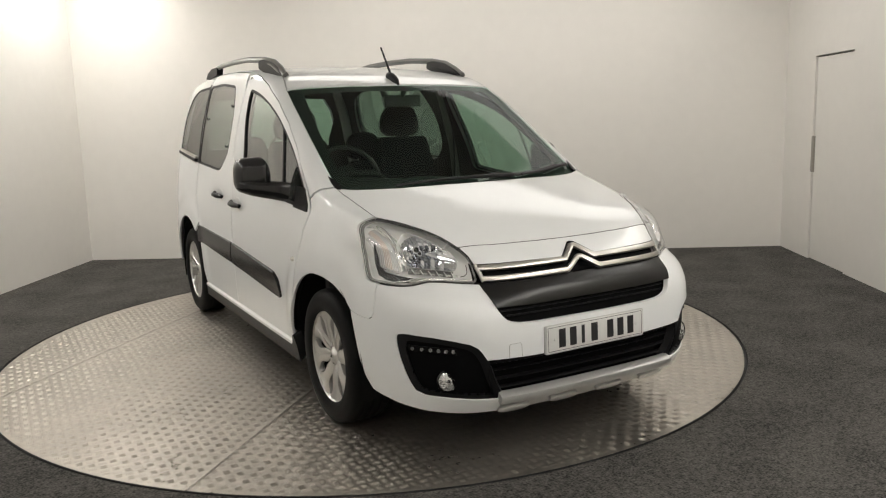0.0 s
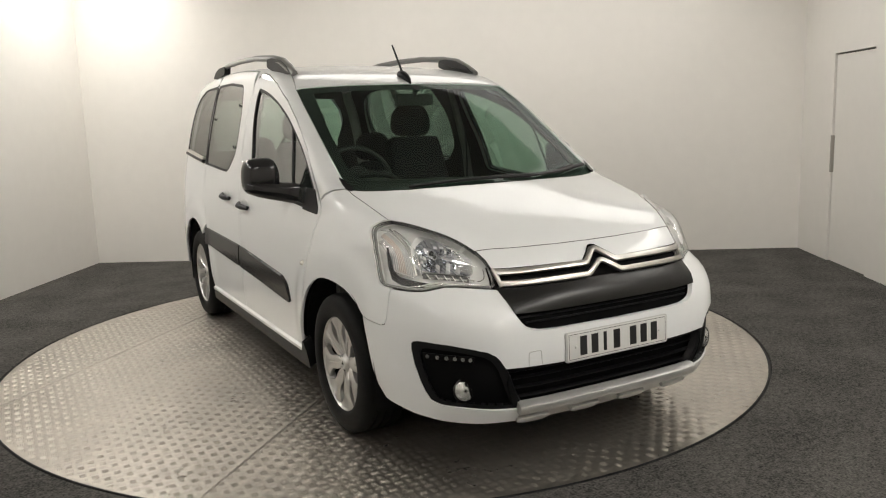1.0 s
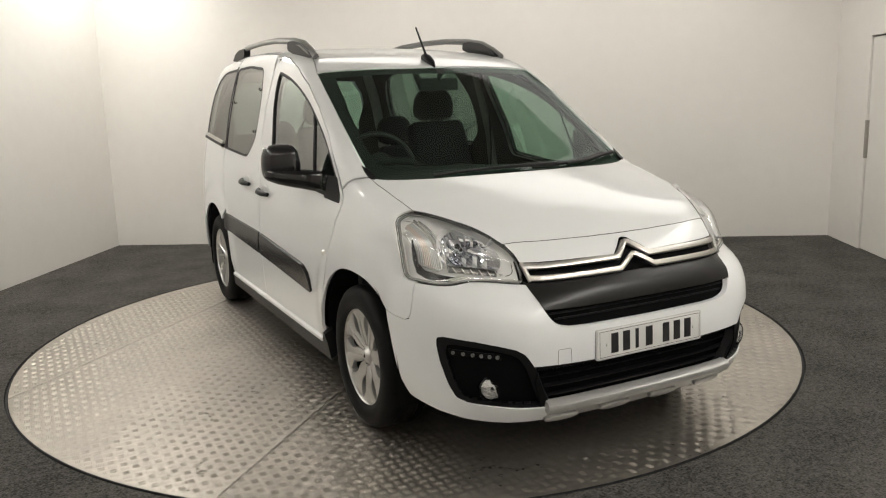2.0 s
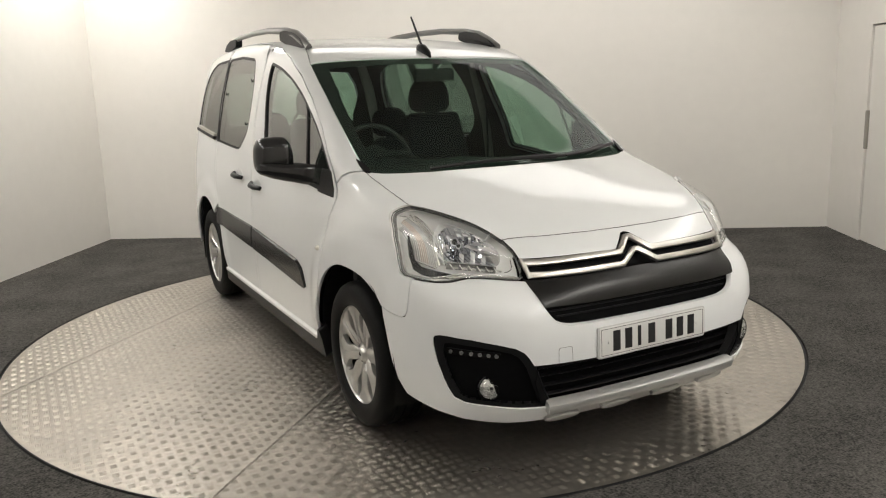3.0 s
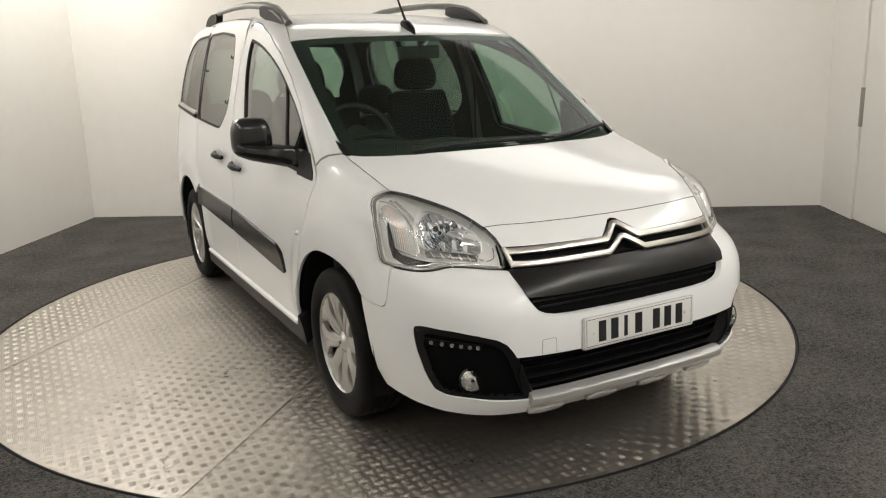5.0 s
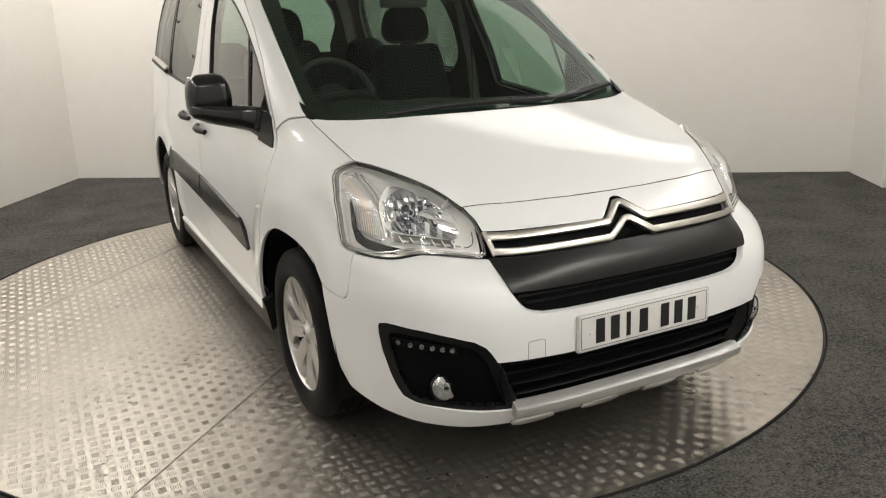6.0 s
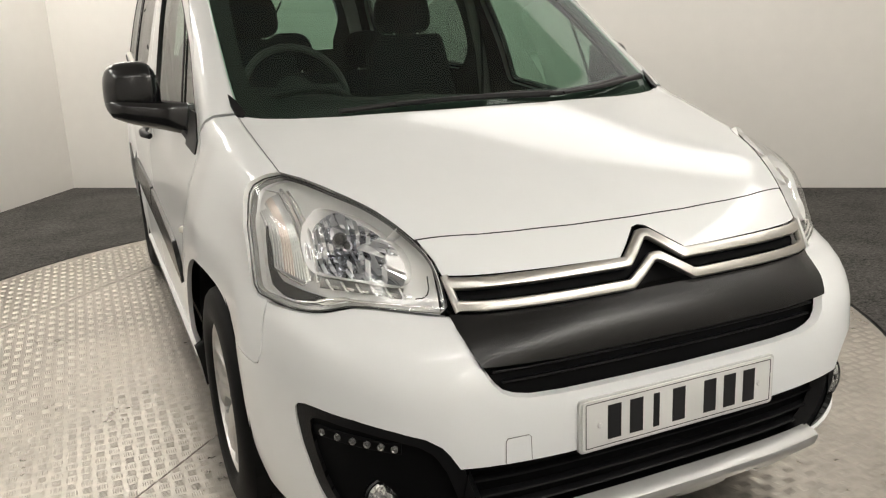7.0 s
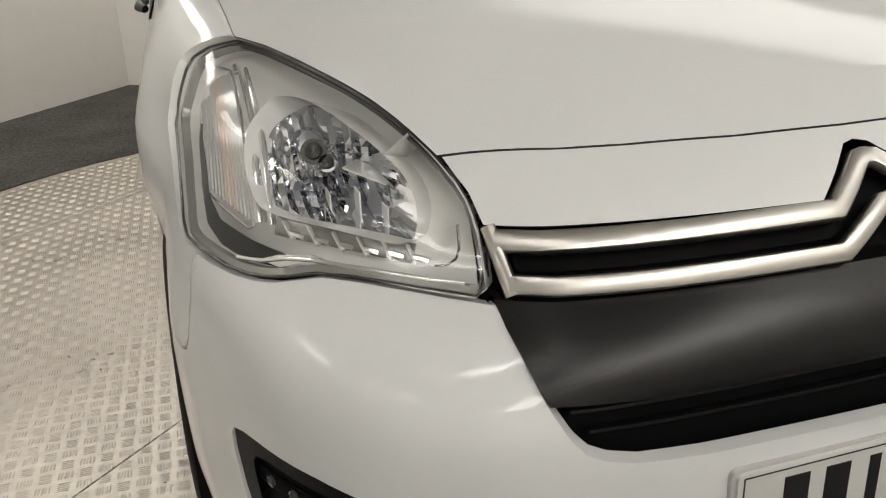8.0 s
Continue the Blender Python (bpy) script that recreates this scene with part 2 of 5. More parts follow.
for k in range(N):
    j = (k + 1) % N
    bm.faces.new((ring[k], far[k], far[j], ring[j]))
    bm.faces.new((low[k], ring[k], ring[j], low[j]))
tagged(part("floor", bm, CARPET), "dark grey flecked carpet laid wall to wall", "floor", kind="structure")

# ceiling lamps, all unseen, placed for their light; the last three are added fill
def ceiling_lamp(x, y, sx, sy, material=LAMP, group="ceiling light panels"):
    th = thing("unseen_light_panel", "unseen flat warm white ceiling light panel, placed for its light, in a pale frame", "ceiling light", group, at=ROOM @ Vector((x, y, HIGH)))
    bm = bmesh.new()
    room_box(bm, x - sx / 2, x + sx / 2, y - sy / 2, y + sy / 2, HIGH - 0.030, HIGH - 0.012)
    part("diffuser", bm, material, th)
    bm = bmesh.new()
    for a, b, c, d in ((-1, 1, -1, -1), (-1, 1, 1, 1), (-1, -1, -1, 1), (1, 1, -1, 1)):
        room_box(bm, x + a * sx / 2 - 0.02, x + b * sx / 2 + 0.02, y + c * sy / 2 - 0.02, y + d * sy / 2 + 0.02, HIGH - 0.034, HIGH, 0.003)
    part("frame", bm, CEILING, th)


for x, y in ((0.6, 0.75), (0.65, 2.6), (0.65, 5.0), (0.65, 7.4), (6.5, 7.8), (6.5, 9.6)):
    ceiling_lamp(x, y, 0.6, 1.2 if y > 1 else 0.9)
for x, y, sx, sy in ((4.8, 7.0, 1.2, 0.26), (2.8, 9.2, 1.2, 0.24), (2.8, 9.9, 1.2, 0.24)):
    ceiling_lamp(x, y, sx, sy, LAMP_SOFT)
# added fill panels above the back and along the right-hand wall
for x, y, sx, sy in ((4.55, 1.15, 4.3, 1.4),):
    ceiling_lamp(x, y, sx, sy, FILL_WIDE)
for x, y, sx, sy, m in ((6.90, 3.2, 0.60, 2.4, FILL_DIM), (6.92, 6.2, 0.55, 2.4, FILL_SIDE)):
    ceiling_lamp(x, y, sx, sy, m)

# ---- turntable ----
table = thing("turntable", "round steel tread-plate turntable with a black edge, flush with the carpet", "turntable", at=TABLE)
SEAM = Vector((1, 1, 0)).normalized()
ACROSS = Vector((-1, 1, 0)).normalized()


def plate(s0, s1):
    bm = bmesh.new()
    pts = []
    for k in range(160):
        a = k * math.tau / 160
        pts.append(Vector((RADIUS * math.cos(a), RADIUS * math.sin(a), 0)))
    f = bm.faces.new([bm.verts.new(p) for p in pts])
    for s, keep in ((s0, 1), (s1, -1)):
        bmesh.ops.bisect_plane(bm, geom=bm.verts[:] + bm.edges[:] + bm.faces[:], plane_co=ACROSS * s, plane_no=ACROSS * keep, clear_inner=True)
    r = bmesh.ops.extrude_face_region(bm, geom=bm.faces[:])
    bmesh.ops.translate(bm, vec=(0, 0, -0.02), verts=[v for v in r["geom"] if isinstance(v, bmesh.types.BMVert)])
    bmesh.ops.recalc_face_normals(bm, faces=bm.faces)
    bmesh.ops.translate(bm, vec=TABLE, verts=bm.verts)
    return part("plate", bm, STEEL, table)


for s0, s1 in ((-3, -0.0215), (-0.0165, 1.611), (1.618, 3)):
    plate(s0, s1)
part("edge_trim", lathe([(RADIUS + 0.002, -0.03), (RADIUS + 0.002, 0.0005), (RADIUS + 0.004, 0.001), (RADIUS + 0.007, 0.0), (RADIUS + 0.009, -0.010), (RADIUS + 0.015, -0.010), (RADIUS + 0.0175, -0.003), (RADIUS + 0.0185, -0.03)], 160, Matrix.Translation(TABLE)), GASKET, table, "black rubber edge trim")
part("well", lathe([(0.001, -0.045), (RADIUS + 0.03, -0.045)], 64, Matrix.Translation(TABLE)), GASKET, table)

# raised tread bars, five to a patch, turned by a right angle from patch to patch
PITCH, BAR, THICK, STEP = 0.0432, 0.034, 0.0046, 0.0070


def tread():
    rng = np.random.default_rng(3)
    n = int(RADIUS / PITCH) + 1
    i, j, k = np.meshgrid(np.arange(-n, n + 1), np.arange(-n, n + 1), np.arange(-2, 3), indexing="ij")
    i, j, k = i.ravel(), j.ravel(), k.ravel()
    turned = (i + j) % 2 == 0
    cx, cy = i * PITCH, j * PITCH
    off = k * STEP
    px, py = np.where(turned, cx + off, cx), np.where(turned, cy, cy + off)
    keep = np.hypot(px, py) < RADIUS - 0.022
    s = (py - px) / math.sqrt(2)
    for seam in (-0.019, 1.6145):
        keep &= np.abs(s - seam) > 0.006
    px, py, turned = px[keep], py[keep], turned[keep]
    near = np.argsort(np.hypot(px + 1.05, py + 1.00))
    single, rest = near[:300], np.sort(near[300:])
    h = 0.0016 * rng.uniform(0.8, 1.1, len(px))
    L, w = BAR / 2, THICK / 2
    base = np.array([(-L, 0, 0), (-L * 0.55, -w, 0), (L * 0.55, -w, 0), (L, 0, 0), (L * 0.55, w, 0), (-L * 0.55, w, 0), (-L * 0.6, 0, 1), (L * 0.6, 0, 1)])
    faces1 = [(0, 1, 6), (1, 2, 7, 6), (2, 3, 7), (3, 4, 7), (4, 5, 6, 7), (5, 0, 6)]
    one = bpy.data.meshes.new("tread_bar")
    one.from_pydata([tuple(q * np.array((1, 1, 0.0016))) for q in base], [], faces1)
    one.polygons.foreach_set("use_smooth", [True] * 6)
    one.materials.append(TREAD)
    for q in single:
        ob = new("tread_bar", one)
        ob.parent = table
        ob.location = (px[q], py[q], 0.0)
        ob.rotation_euler = (0, 0, math.pi / 2 if turned[q] else 0)
    px, py, turned, h = px[rest], py[rest], turned[rest], h[rest]
    v = np.zeros((len(px), 8, 3))
    bx, by = base[:, 0][None], base[:, 1][None]
    t = turned[:, None]
    v[:, :, 0] = px[:, None] + np.where(t, -by, bx) + TABLE.x
    v[:, :, 1] = py[:, None] + np.where(t, bx, by) + TABLE.y
    v[:, :, 2] = base[:, 2][None] * h[:, None]
    faces = []
    for q in range(len(px)):
        o = q * 8
        faces += [(o, o + 1, o + 6), (o + 1, o + 2, o + 7, o + 6), (o + 2, o + 3, o + 7), (o + 3, o + 4, o + 7), (o + 4, o + 5, o + 6, o + 7), (o + 5, o, o + 6)]
    me = bpy.data.meshes.new("tread_pattern")
    me.from_pydata(v.reshape(-1, 3).tolist(), [], faces)
    me.polygons.foreach_set("use_smooth", [True] * len(faces))
    me.materials.append(TREAD)
    ob = new("tread_pattern", me)
    ob.parent = table
    ob.matrix_parent_inverse = table.matrix_world.inverted()
    tagged(ob, "raised bright steel tread bars", kind="stuff")


tread()

# ---- the car: its body as one smooth form ----
def curve(*pts):
    """Smooth monotone curve through the points, straight beyond its ends."""
    xs=np.array([p[0] for p in pts],float); ys=np.array([p[1] for p in pts],float)
    d=np.diff(ys)/np.diff(xs); m=np.zeros(len(xs)); m[0],m[-1]=d[0],d[-1]
    for i in range(1,len(xs)-1):
        m[i]=0 if d[i-1]*d[i]<=0 else 2*d[i-1]*d[i]/(d[i-1]+d[i])
    def at(x):
        x=np.asarray(x,float); i=np.clip(np.searchsorted(xs,x)-1,0,len(xs)-2); h=xs[i+1]-xs[i]; t=(x-xs[i])/h
        tc=np.clip(t,0,1)
        y=(2*tc**3-3*tc**2+1)*ys[i]+(tc**3-2*tc**2+tc)*h*m[i]+(3*tc**2-2*tc**3)*ys[i+1]+(tc**3-tc**2)*h*m[i+1]
        return y+np.where(t<0,t*h*m[0],0)+np.where(t>1,(t-1)*h*m[-1],0)
    return at
WIDE=curve((-2.3,.74),(-2.0,.815),(-1.7,.853),(-1.36,.862),(-1.0,.869),(-.1,.872),(1.2,.874),(1.7,.868),(1.9,.835),(2.1,.76))
SECT=curve((.15,-.03),(.3,-.012),(.5,-.002),(.65,0),(.8,-.002),(.95,-.014),(1.05,-.028),(1.2,-.056),(1.4,-.103),(1.6,-.165),(1.7,-.202),(1.8,-.245))
TUCK=curve((-1.4,-.034),(-1.1,-.030),(-.7,-.022),(-.2,-.006),(.2,0),(2,0))
FRONT=curve((.15,-2.12),(.22,-2.2),(.3,-2.25),(.4,-2.275),(.52,-2.28),(.62,-2.272),(.7,-2.238),(.78,-2.204),(.86,-2.146),(.93,-2.066),(1.0,-1.92))
HOOD=curve((-2.3,.78),(-2.2,.842),(-2.07,.904),(-1.9,.969),(-1.7,1.03),(-1.5,1.085),(-1.3,1.135),(-1.1,1.17))
ROOF=curve((-.8,1.52),(-.458,1.648),(-.24,1.70),(0,1.738),(.4,1.775),(1.0,1.79),(1.6,1.765),(2.0,1.70))
REAR=curve((.2,2.07),(.5,2.11),(1.0,2.08),(1.6,1.98),(1.8,1.92))
def smax(a,b,k): return np.maximum(a,b)+k/4*np.maximum(1-np.abs(a-b)/k,0)**2
def smin(a,b,k): return -smax(-a,-b,k)
def ease(t):
    t=np.clip(t,0,1)
    return t*t*(3-2*t)
def body(x,y,z):
    a=np.abs(x)
    r=np.minimum(np.hypot(y+1.364,z-.32),np.hypot(y-1.364,z-.32))
    q=np.clip((.60-r)/.11,0,1)
    flare=q*q*(3-2*q)*np.where(y<0,np.clip((-.80-y)/.14,0,1),np.clip((y-.8)/.14,0,1)*.7)
    s=WIDE(y)+SECT(z)+TUCK(y)*np.clip((z-.9)/.12,0,1)*np.clip((1.6-z)/.3,0,1)+.017*flare*np.clip((z-.28)/.1,0,1)
    s=s+.030*np.clip((-1.5-y)/.35,0,1)*np.clip((.78-z)/.2,0,1)
    s=s-.009*np.clip((-1.42-y)/.25,0,1)*np.clip((z-.72)/.12,0,1)
    s=s-.038*ease((-1.32-y)/.3)
    side=a-s
    w=ease((z-.675)/.09)
    # a shelf under the lamps, which stand back from the bumper
    shelf=.032*ease((a-.42)/.14)*ease((z-.705)/.055)*(1-ease((z-.79)/.14))
    front=(FRONT(z)+(1-w)*(.05*a**2+1.19*a**6)+w*(.042*a**2+.746*a**4)+shelf-y)*.92
    top=smin(smax(HOOD(y)-(.1-.05*ease((-1.6-y)/.35))*a**2,1.968+.62*y-.17*a**2,.02),ROOF(y)-.06*a**2,.08)
    up=(z-top)*.88
    rear=(y-REAR(z)+.08*a**2+.15*a**4)*.95
    f=smax(side,front,.085); f=smax(f,up,.06); f=smax(f,rear,.12)
    return np.maximum(f,.17-z)


def gradient(p, e=0.002):
    """Unit normals of the body at an array of points."""
    x, y, z = p[:, 0], p[:, 1], p[:, 2]
    g = np.stack([body(x + e, y, z) - body(x - e, y, z), body(x, y + e, z) - body(x, y - e, z), body(x, y, z + e) - body(x, y, z - e)], -1)
    return g / np.linalg.norm(g, axis=1)[:, None]


BALL = np.array((0, -1.35, 0.62))
AXIS_Z = 0.85


def rays(mode, uv):
    """Start and direction of the outward rays of a map of the body."""
    u, v = uv[:, 0], uv[:, 1]
    o, one = np.zeros(len(u)), np.ones(len(u))
    if mode == "top":
        return np.stack([u, v, o + 0.6], -1), np.stack([o, o, one], -1)
    if mode == "front":
        return np.stack([u, o - 1.3, v], -1), np.stack([o, -one, o], -1)
    if mode == "back":
        return np.stack([u, o + 1.0, v], -1), np.stack([o, one, o], -1)
    if mode == "side":
        return np.stack([o, u, v], -1), np.stack([-one, o, o], -1)
    if mode == "cyl":
        return np.stack([o, u, o + AXIS_Z], -1), np.stack([-np.cos(v), o, np.sin(v)], -1)
    return np.tile(BALL, (len(u), 1)), np.stack([np.sin(u) * np.cos(v), -np.cos(u) * np.cos(v), np.sin(v)], -1)


def to_map(mode, p):
    if mode == "top":
        return p[:, :2]
    if mode in ("front", "back"):
        return p[:, [0, 2]]
    if mode == "side":
        return p[:, 1:]
    if mode == "cyl":
        return np.stack([p[:, 1], np.arctan2(p[:, 2] - AXIS_Z, -p[:, 0])], -1)
    d = p - BALL
    return np.stack([np.arctan2(d[:, 0], -d[:, 1]), np.arctan2(d[:, 2], np.hypot(d[:, 0], d[:, 1]))], -1)


def onto(mode, uv, off=0.0):
    """Points of the body (raised by off) that a map's coordinates name."""
    uv = np.asarray(uv, float).reshape(-1, 2)
    p, d = rays(mode, uv)
    lo, hi = np.zeros(len(uv)), np.full(len(uv), 2.6)
    for _ in range(36):
        m = (lo + hi) / 2
        q = p + d * m[:, None]
        inside = body(q[:, 0], q[:, 1], q[:, 2]) < off
        lo, hi = np.where(inside, m, lo), np.where(inside, hi, m)
    return p + d * lo[:, None]


def dense(pts, step=0.03):
    out = []
    for a, b in zip(pts, pts[1:] + pts[:1]):
        n = max(1, int(math.dist(a, b) / step))
        out += [tuple(np.array(a) + (np.array(b) - np.array(a)) * k / n) for k in range(n)]
    return out


def mesh_of(outline, mode, off=0.0, flange=0.012, res=0.03, lift=None, rim=0):
    """A panel of the body: the outline (map coordinates) filled with a grid, laid on the body, with a returned edge."""
    bm = bmesh.new()
    bm.faces.new([bm.verts.new((u, v, 0)) for u, v in outline])
    uv = np.array(outline)
    for axis in (0, 1):
        a, b = uv[:, axis].min(), uv[:, axis].max()
        n = max(1, int((b - a) / res))
        no = (1, 0, 0) if axis == 0 else (0, 1, 0)
        for k in range(1, n):
            c = a + (b - a) * k / n + 1.3e-5
            bmesh.ops.bisect_plane(bm, geom=bm.verts[:] + bm.edges[:] + bm.faces[:], dist=1e-6, plane_co=(c, 0, 0) if axis == 0 else (0, c, 0), plane_no=no)
    bm.verts.ensure_lookup_table()
    flat = np.array([v.co[:2] for v in bm.verts])
    level = off + (lift(flat) if lift else 0)
    p = onto(mode, flat, level)
    for v, q in zip(bm.verts, p):
        v.co = q
    bm.normal_update()
    nrm = gradient(p)
    tot = sum(f.normal.dot(Vector(nrm[f.verts[0].index])) for f in bm.faces)
    if tot < 0:
        bmesh.ops.reverse_faces(bm, faces=bm.faces)
    for f in bm.faces:
        f.smooth = True
    if flange:
        edges = [e for e in bm.edges if len(e.link_faces) == 1]
        ids = {v.index for e in edges for v in e.verts}
        r = bmesh.ops.extrude_edge_only(bm, edges=edges)
        for g in r["geom"]:
            if isinstance(g, bmesh.types.BMFace):
                g.material_index = rim
        nv = [g for g in r["geom"] if isinstance(g, bmesh.types.BMVert)]
        q = to_map(mode, np.array([v.co for v in nv]))
        lv = off + (lift(q) if lift else 0)
        for v, b in zip(nv, onto(mode, q, lv - flange)):
            v.co = b
        for e in edges:
            e.smooth = False
    return bm


def flipped(bm):
    """The same mesh on the other side of the car."""
    bmesh.ops.scale(bm, vec=(-1, 1, 1), verts=bm.verts)
    bmesh.ops.reverse_faces(bm, faces=bm.faces)
    return bm


def outline3(pts, mode, r=0.0, src="side"):
    """An outline in a map, from corner points in side (y, z), front (x, z) or top (x, y) measure."""
    return [tuple(q) for q in to_map(mode, onto(src, dense(rounded(pts, r))))]


def both(name, outline, mode, material, parent, label="", **kw):
    """A panel on the right-hand side and its mirror image."""
    a = part(name, mesh_of(outline, mode, **kw), material, parent, label)
    b = part(name, flipped(mesh_of(outline, mode, **kw)), material, parent, label)
    return a, b


def mirrored(pts):
    """Right-hand half of an outline (from the middle round to the middle) closed with its mirror image."""
    return list(pts) + [(-p[0], *p[1:]) for p in reversed(pts) if abs(p[0]) > 1e-6]


def ribbon(path, width, height, off=0.0, closed=False, src="front", side_first=1.0, taper=1.0):
    """A bevelled strip laid on the body along a path in front (x, z) or side (y, z) measure."""
    p = onto(src, path, off)
    n = gradient(p)
    bm = bmesh.new()
    rings = []
    m = len(p)
    for i in range(m):
        a = p[(i - 1) % m] if closed or i else p[i]
        b = p[(i + 1) % m] if closed or i < m - 1 else p[i]
        d = b - a
        d /= np.linalg.norm(d)
        s = np.cross(d, n[i])
        s /= np.linalg.norm(s)
        # mitre
        if closed or 0 < i < m - 1:
            d1, d2 = p[i] - a, b - p[i]
            c = np.dot(d1, d2) / (np.linalg.norm(d1) * np.linalg.norm(d2) + 1e-9)
            s = s / max(0.55, math.sqrt((1 + c) / 2))
        w = width[i] if isinstance(width, (list, tuple)) else width
        prof = [(-0.5, -0.3), (-0.5, 0.55), (-0.42, 0.88), (-0.27, 1.0), (0.27, 1.0), (0.42, 0.88), (0.5, 0.55), (0.5, -0.3)]
        rings.append([bm.verts.new(p[i] + s * w * u + n[i] * height * h) for u, h in prof])
    for i in range(m if closed else m - 1):
        a, b = rings[i], rings[(i + 1) % m]
        for k in range(7):
            bm.faces.new((a[k], a[k + 1], b[k + 1], b[k]))
    if not closed:
        bm.faces.new(rings[0])
        bm.faces.new(rings[-1][::-1])
    bmesh.ops.recalc_face_normals(bm, faces=bm.faces)
    return smooth(bm, 38)

# ---- the car: panels ----
car = thing("car", "white high-roofed family car with black trim, parked on the turntable", "car")
HUB_F, HUB_R, HUB_Z = -1.364, 1.364, 0.322

# shut lines in side measure (y, z)
DOOR_FRONT = [(-1.165, 0.99), (-1.14, 0.90), (-1.085, 0.75), (-0.985, 0.52), (-0.93, 0.42), (-0.905, 0.30)]
DOOR_REAR = [(0.125, 0.30), (0.125, 0.90), (0.165, 1.15), (0.19, 1.40), (0.20, 1.62)]
DOOR_TOP_LINE = [(0.20, 1.690), (0.12, 1.708), (0.0, 1.692), (-0.24, 1.630), (-0.49, 1.530), (-0.69, 1.416), (-0.88, 1.278), (-0.945, 1.218), (-1.09, 1.085)]
DLO_F = [(0.092, 1.56, 0.05), (0.085, 1.625, 0.04), (-0.12, 1.592, 0.1), (-0.356, 1.528, 0.1), (-0.55, 1.452, 0.1), (-0.687, 1.376, 0.1), (-0.883, 1.245, 0.1), (-1.06, 1.09, 0.05), (-1.128, 0.995, 0.03), (-0.897, 1.005, 0.03), (-0.45, 1.035, 0.05), (-0.06, 1.07, 0.05), (-0.02, 1.25, 0.1), (0.06, 1.44, 0.1)]
DLO_S = [(1.125, 1.685, 0.04), (0.80, 1.69, 0.08), (0.45, 1.66, 0.06), (0.345, 1.50, 0.1), (0.315, 1.384, 0.2), (0.318, 1.23, 0.06), (0.46, 1.115, 0.05), (0.60, 1.118, 0.03), (1.055, 1.142, 0.02), (1.075, 1.35, 0.1)]
DLO_Q = [(1.15, 1.685, 0.02), (1.50, 1.675, 0.08), (1.66, 1.62, 0.08), (1.73, 1.52, 0.1), (1.755, 1.40, 0.1), (1.745, 1.215, 0.03), (1.08, 1.147, 0.02), (1.10, 1.35, 0.1)]


def inset(pts, d):
    """Outline shrunk by about d towards its middle."""
    q = np.array([p[:2] for p in pts], float)
    n = len(q)
    area = 0.5 * sum(q[i][0] * q[(i + 1) % n][1] - q[(i + 1) % n][0] * q[i][1] for i in range(n))
    out = []
    for i in range(n):
        a, p, b = q[i - 1], q[i], q[(i + 1) % n]
        u, v = (p - a) / (np.linalg.norm(p - a) + 1e-9), (b - p) / (np.linalg.norm(b - p) + 1e-9)
        nu, nv = np.array((-u[1], u[0])), np.array((-v[1], v[0]))
        w = nu + nv
        w /= max(0.4, np.dot(w, nu))
        out.append(tuple(p + w * d * (1 if area > 0 else -1)))
    return out


def keyhole(outer, hole):
    """Outer outline with a hole joined to it by a hair-thin slit."""
    o, h = np.array(outer), np.array(hole)

    def area(q):
        return np.sum(q[:, 0] * np.roll(q[:, 1], -1) - np.roll(q[:, 0], -1) * q[:, 1])
    if area(o) * area(h) > 0:
        h = h[::-1]
    d = np.linalg.norm(o[:, None] - h[None], axis=2)
    i, j = np.unravel_index(np.argmin(d), d.shape)
    o, h = np.roll(o, -i, axis=0), np.roll(h, -j, axis=0)
    t = h[0] - o[0]
    t = np.array((-t[1], t[0])) / (np.linalg.norm(t) + 1e-9) * 0.0003
    s = 1 if area(o) > 0 else -1
    return [tuple(q) for q in (*o[1:], o[0] - t * s, h[0] - t * s, *h[1:], h[0] + t * s, o[0] + t * s)]


def side_map(pts, r=0.015):
    return outline3(pts, "cyl", r, "side")


def door_panel(name, outer, hole, label, lining=True):
    o = side_map(outer)
    h = side_map(hole, 0.03)
    out = []
    for flip in (False, True):
        bm = mesh_of(keyhole(o, h), "cyl", 0.0, 0.014)
        d = part(name, flipped(bm) if flip else bm, PAINT, car, label)
        bm = mesh_of(keyhole(o, h), "cyl", -0.045, 0.0, 0.05)
        part("lining", flipped(bm) if flip else bm, TRIM_DARK, d, "dark grey inner lining")
        g = keyhole(side_map(inset(hole, -0.004), 0.03), side_map(inset(hole, 0.014), 0.03))
        bm = mesh_of(g, "cyl", -0.001, 0.02, 0.05)
        part("window_seal", flipped(bm) if flip else bm, GASKET, d, "black rubber window seal")
        out.append(d)
    return out


front_doors = door_panel("front_door", [*DOOR_FRONT, *DOOR_REAR, *DOOR_TOP_LINE], DLO_F, "white front door")
SLIDE = [(0.132, 0.30), (0.132, 0.90), (0.172, 1.15), (0.197, 1.40), (0.208, 1.62), (0.26, 1.728, 0.04), (0.75, 1.758), (1.08, 1.752), (1.135, 1.70), (1.095, 1.40), (1.06, 1.15), (1.06, 0.86), (0.985, 0.72), (0.945, 0.55), (0.93, 0.30)]
slide_doors = door_panel("sliding_door", SLIDE, DLO_S, "white sliding rear door")
QUARTER = [(1.142, 1.70), (1.10, 1.40), (1.067, 1.15), (1.067, 0.86), (0.992, 0.73), *arc(HUB_R, 0.32, 0.42, 128, 25), (1.80, 0.34), (1.95, 0.33), (2.02, 0.60), (2.01, 1.0), (1.965, 1.35), (1.90, 1.60), (1.82, 1.70), (1.40, 1.745), (1.15,1.735)]
quarters = door_panel("rear_quarter_panel", QUARTER, DLO_Q, "white rear quarter panel round the wheel arch")

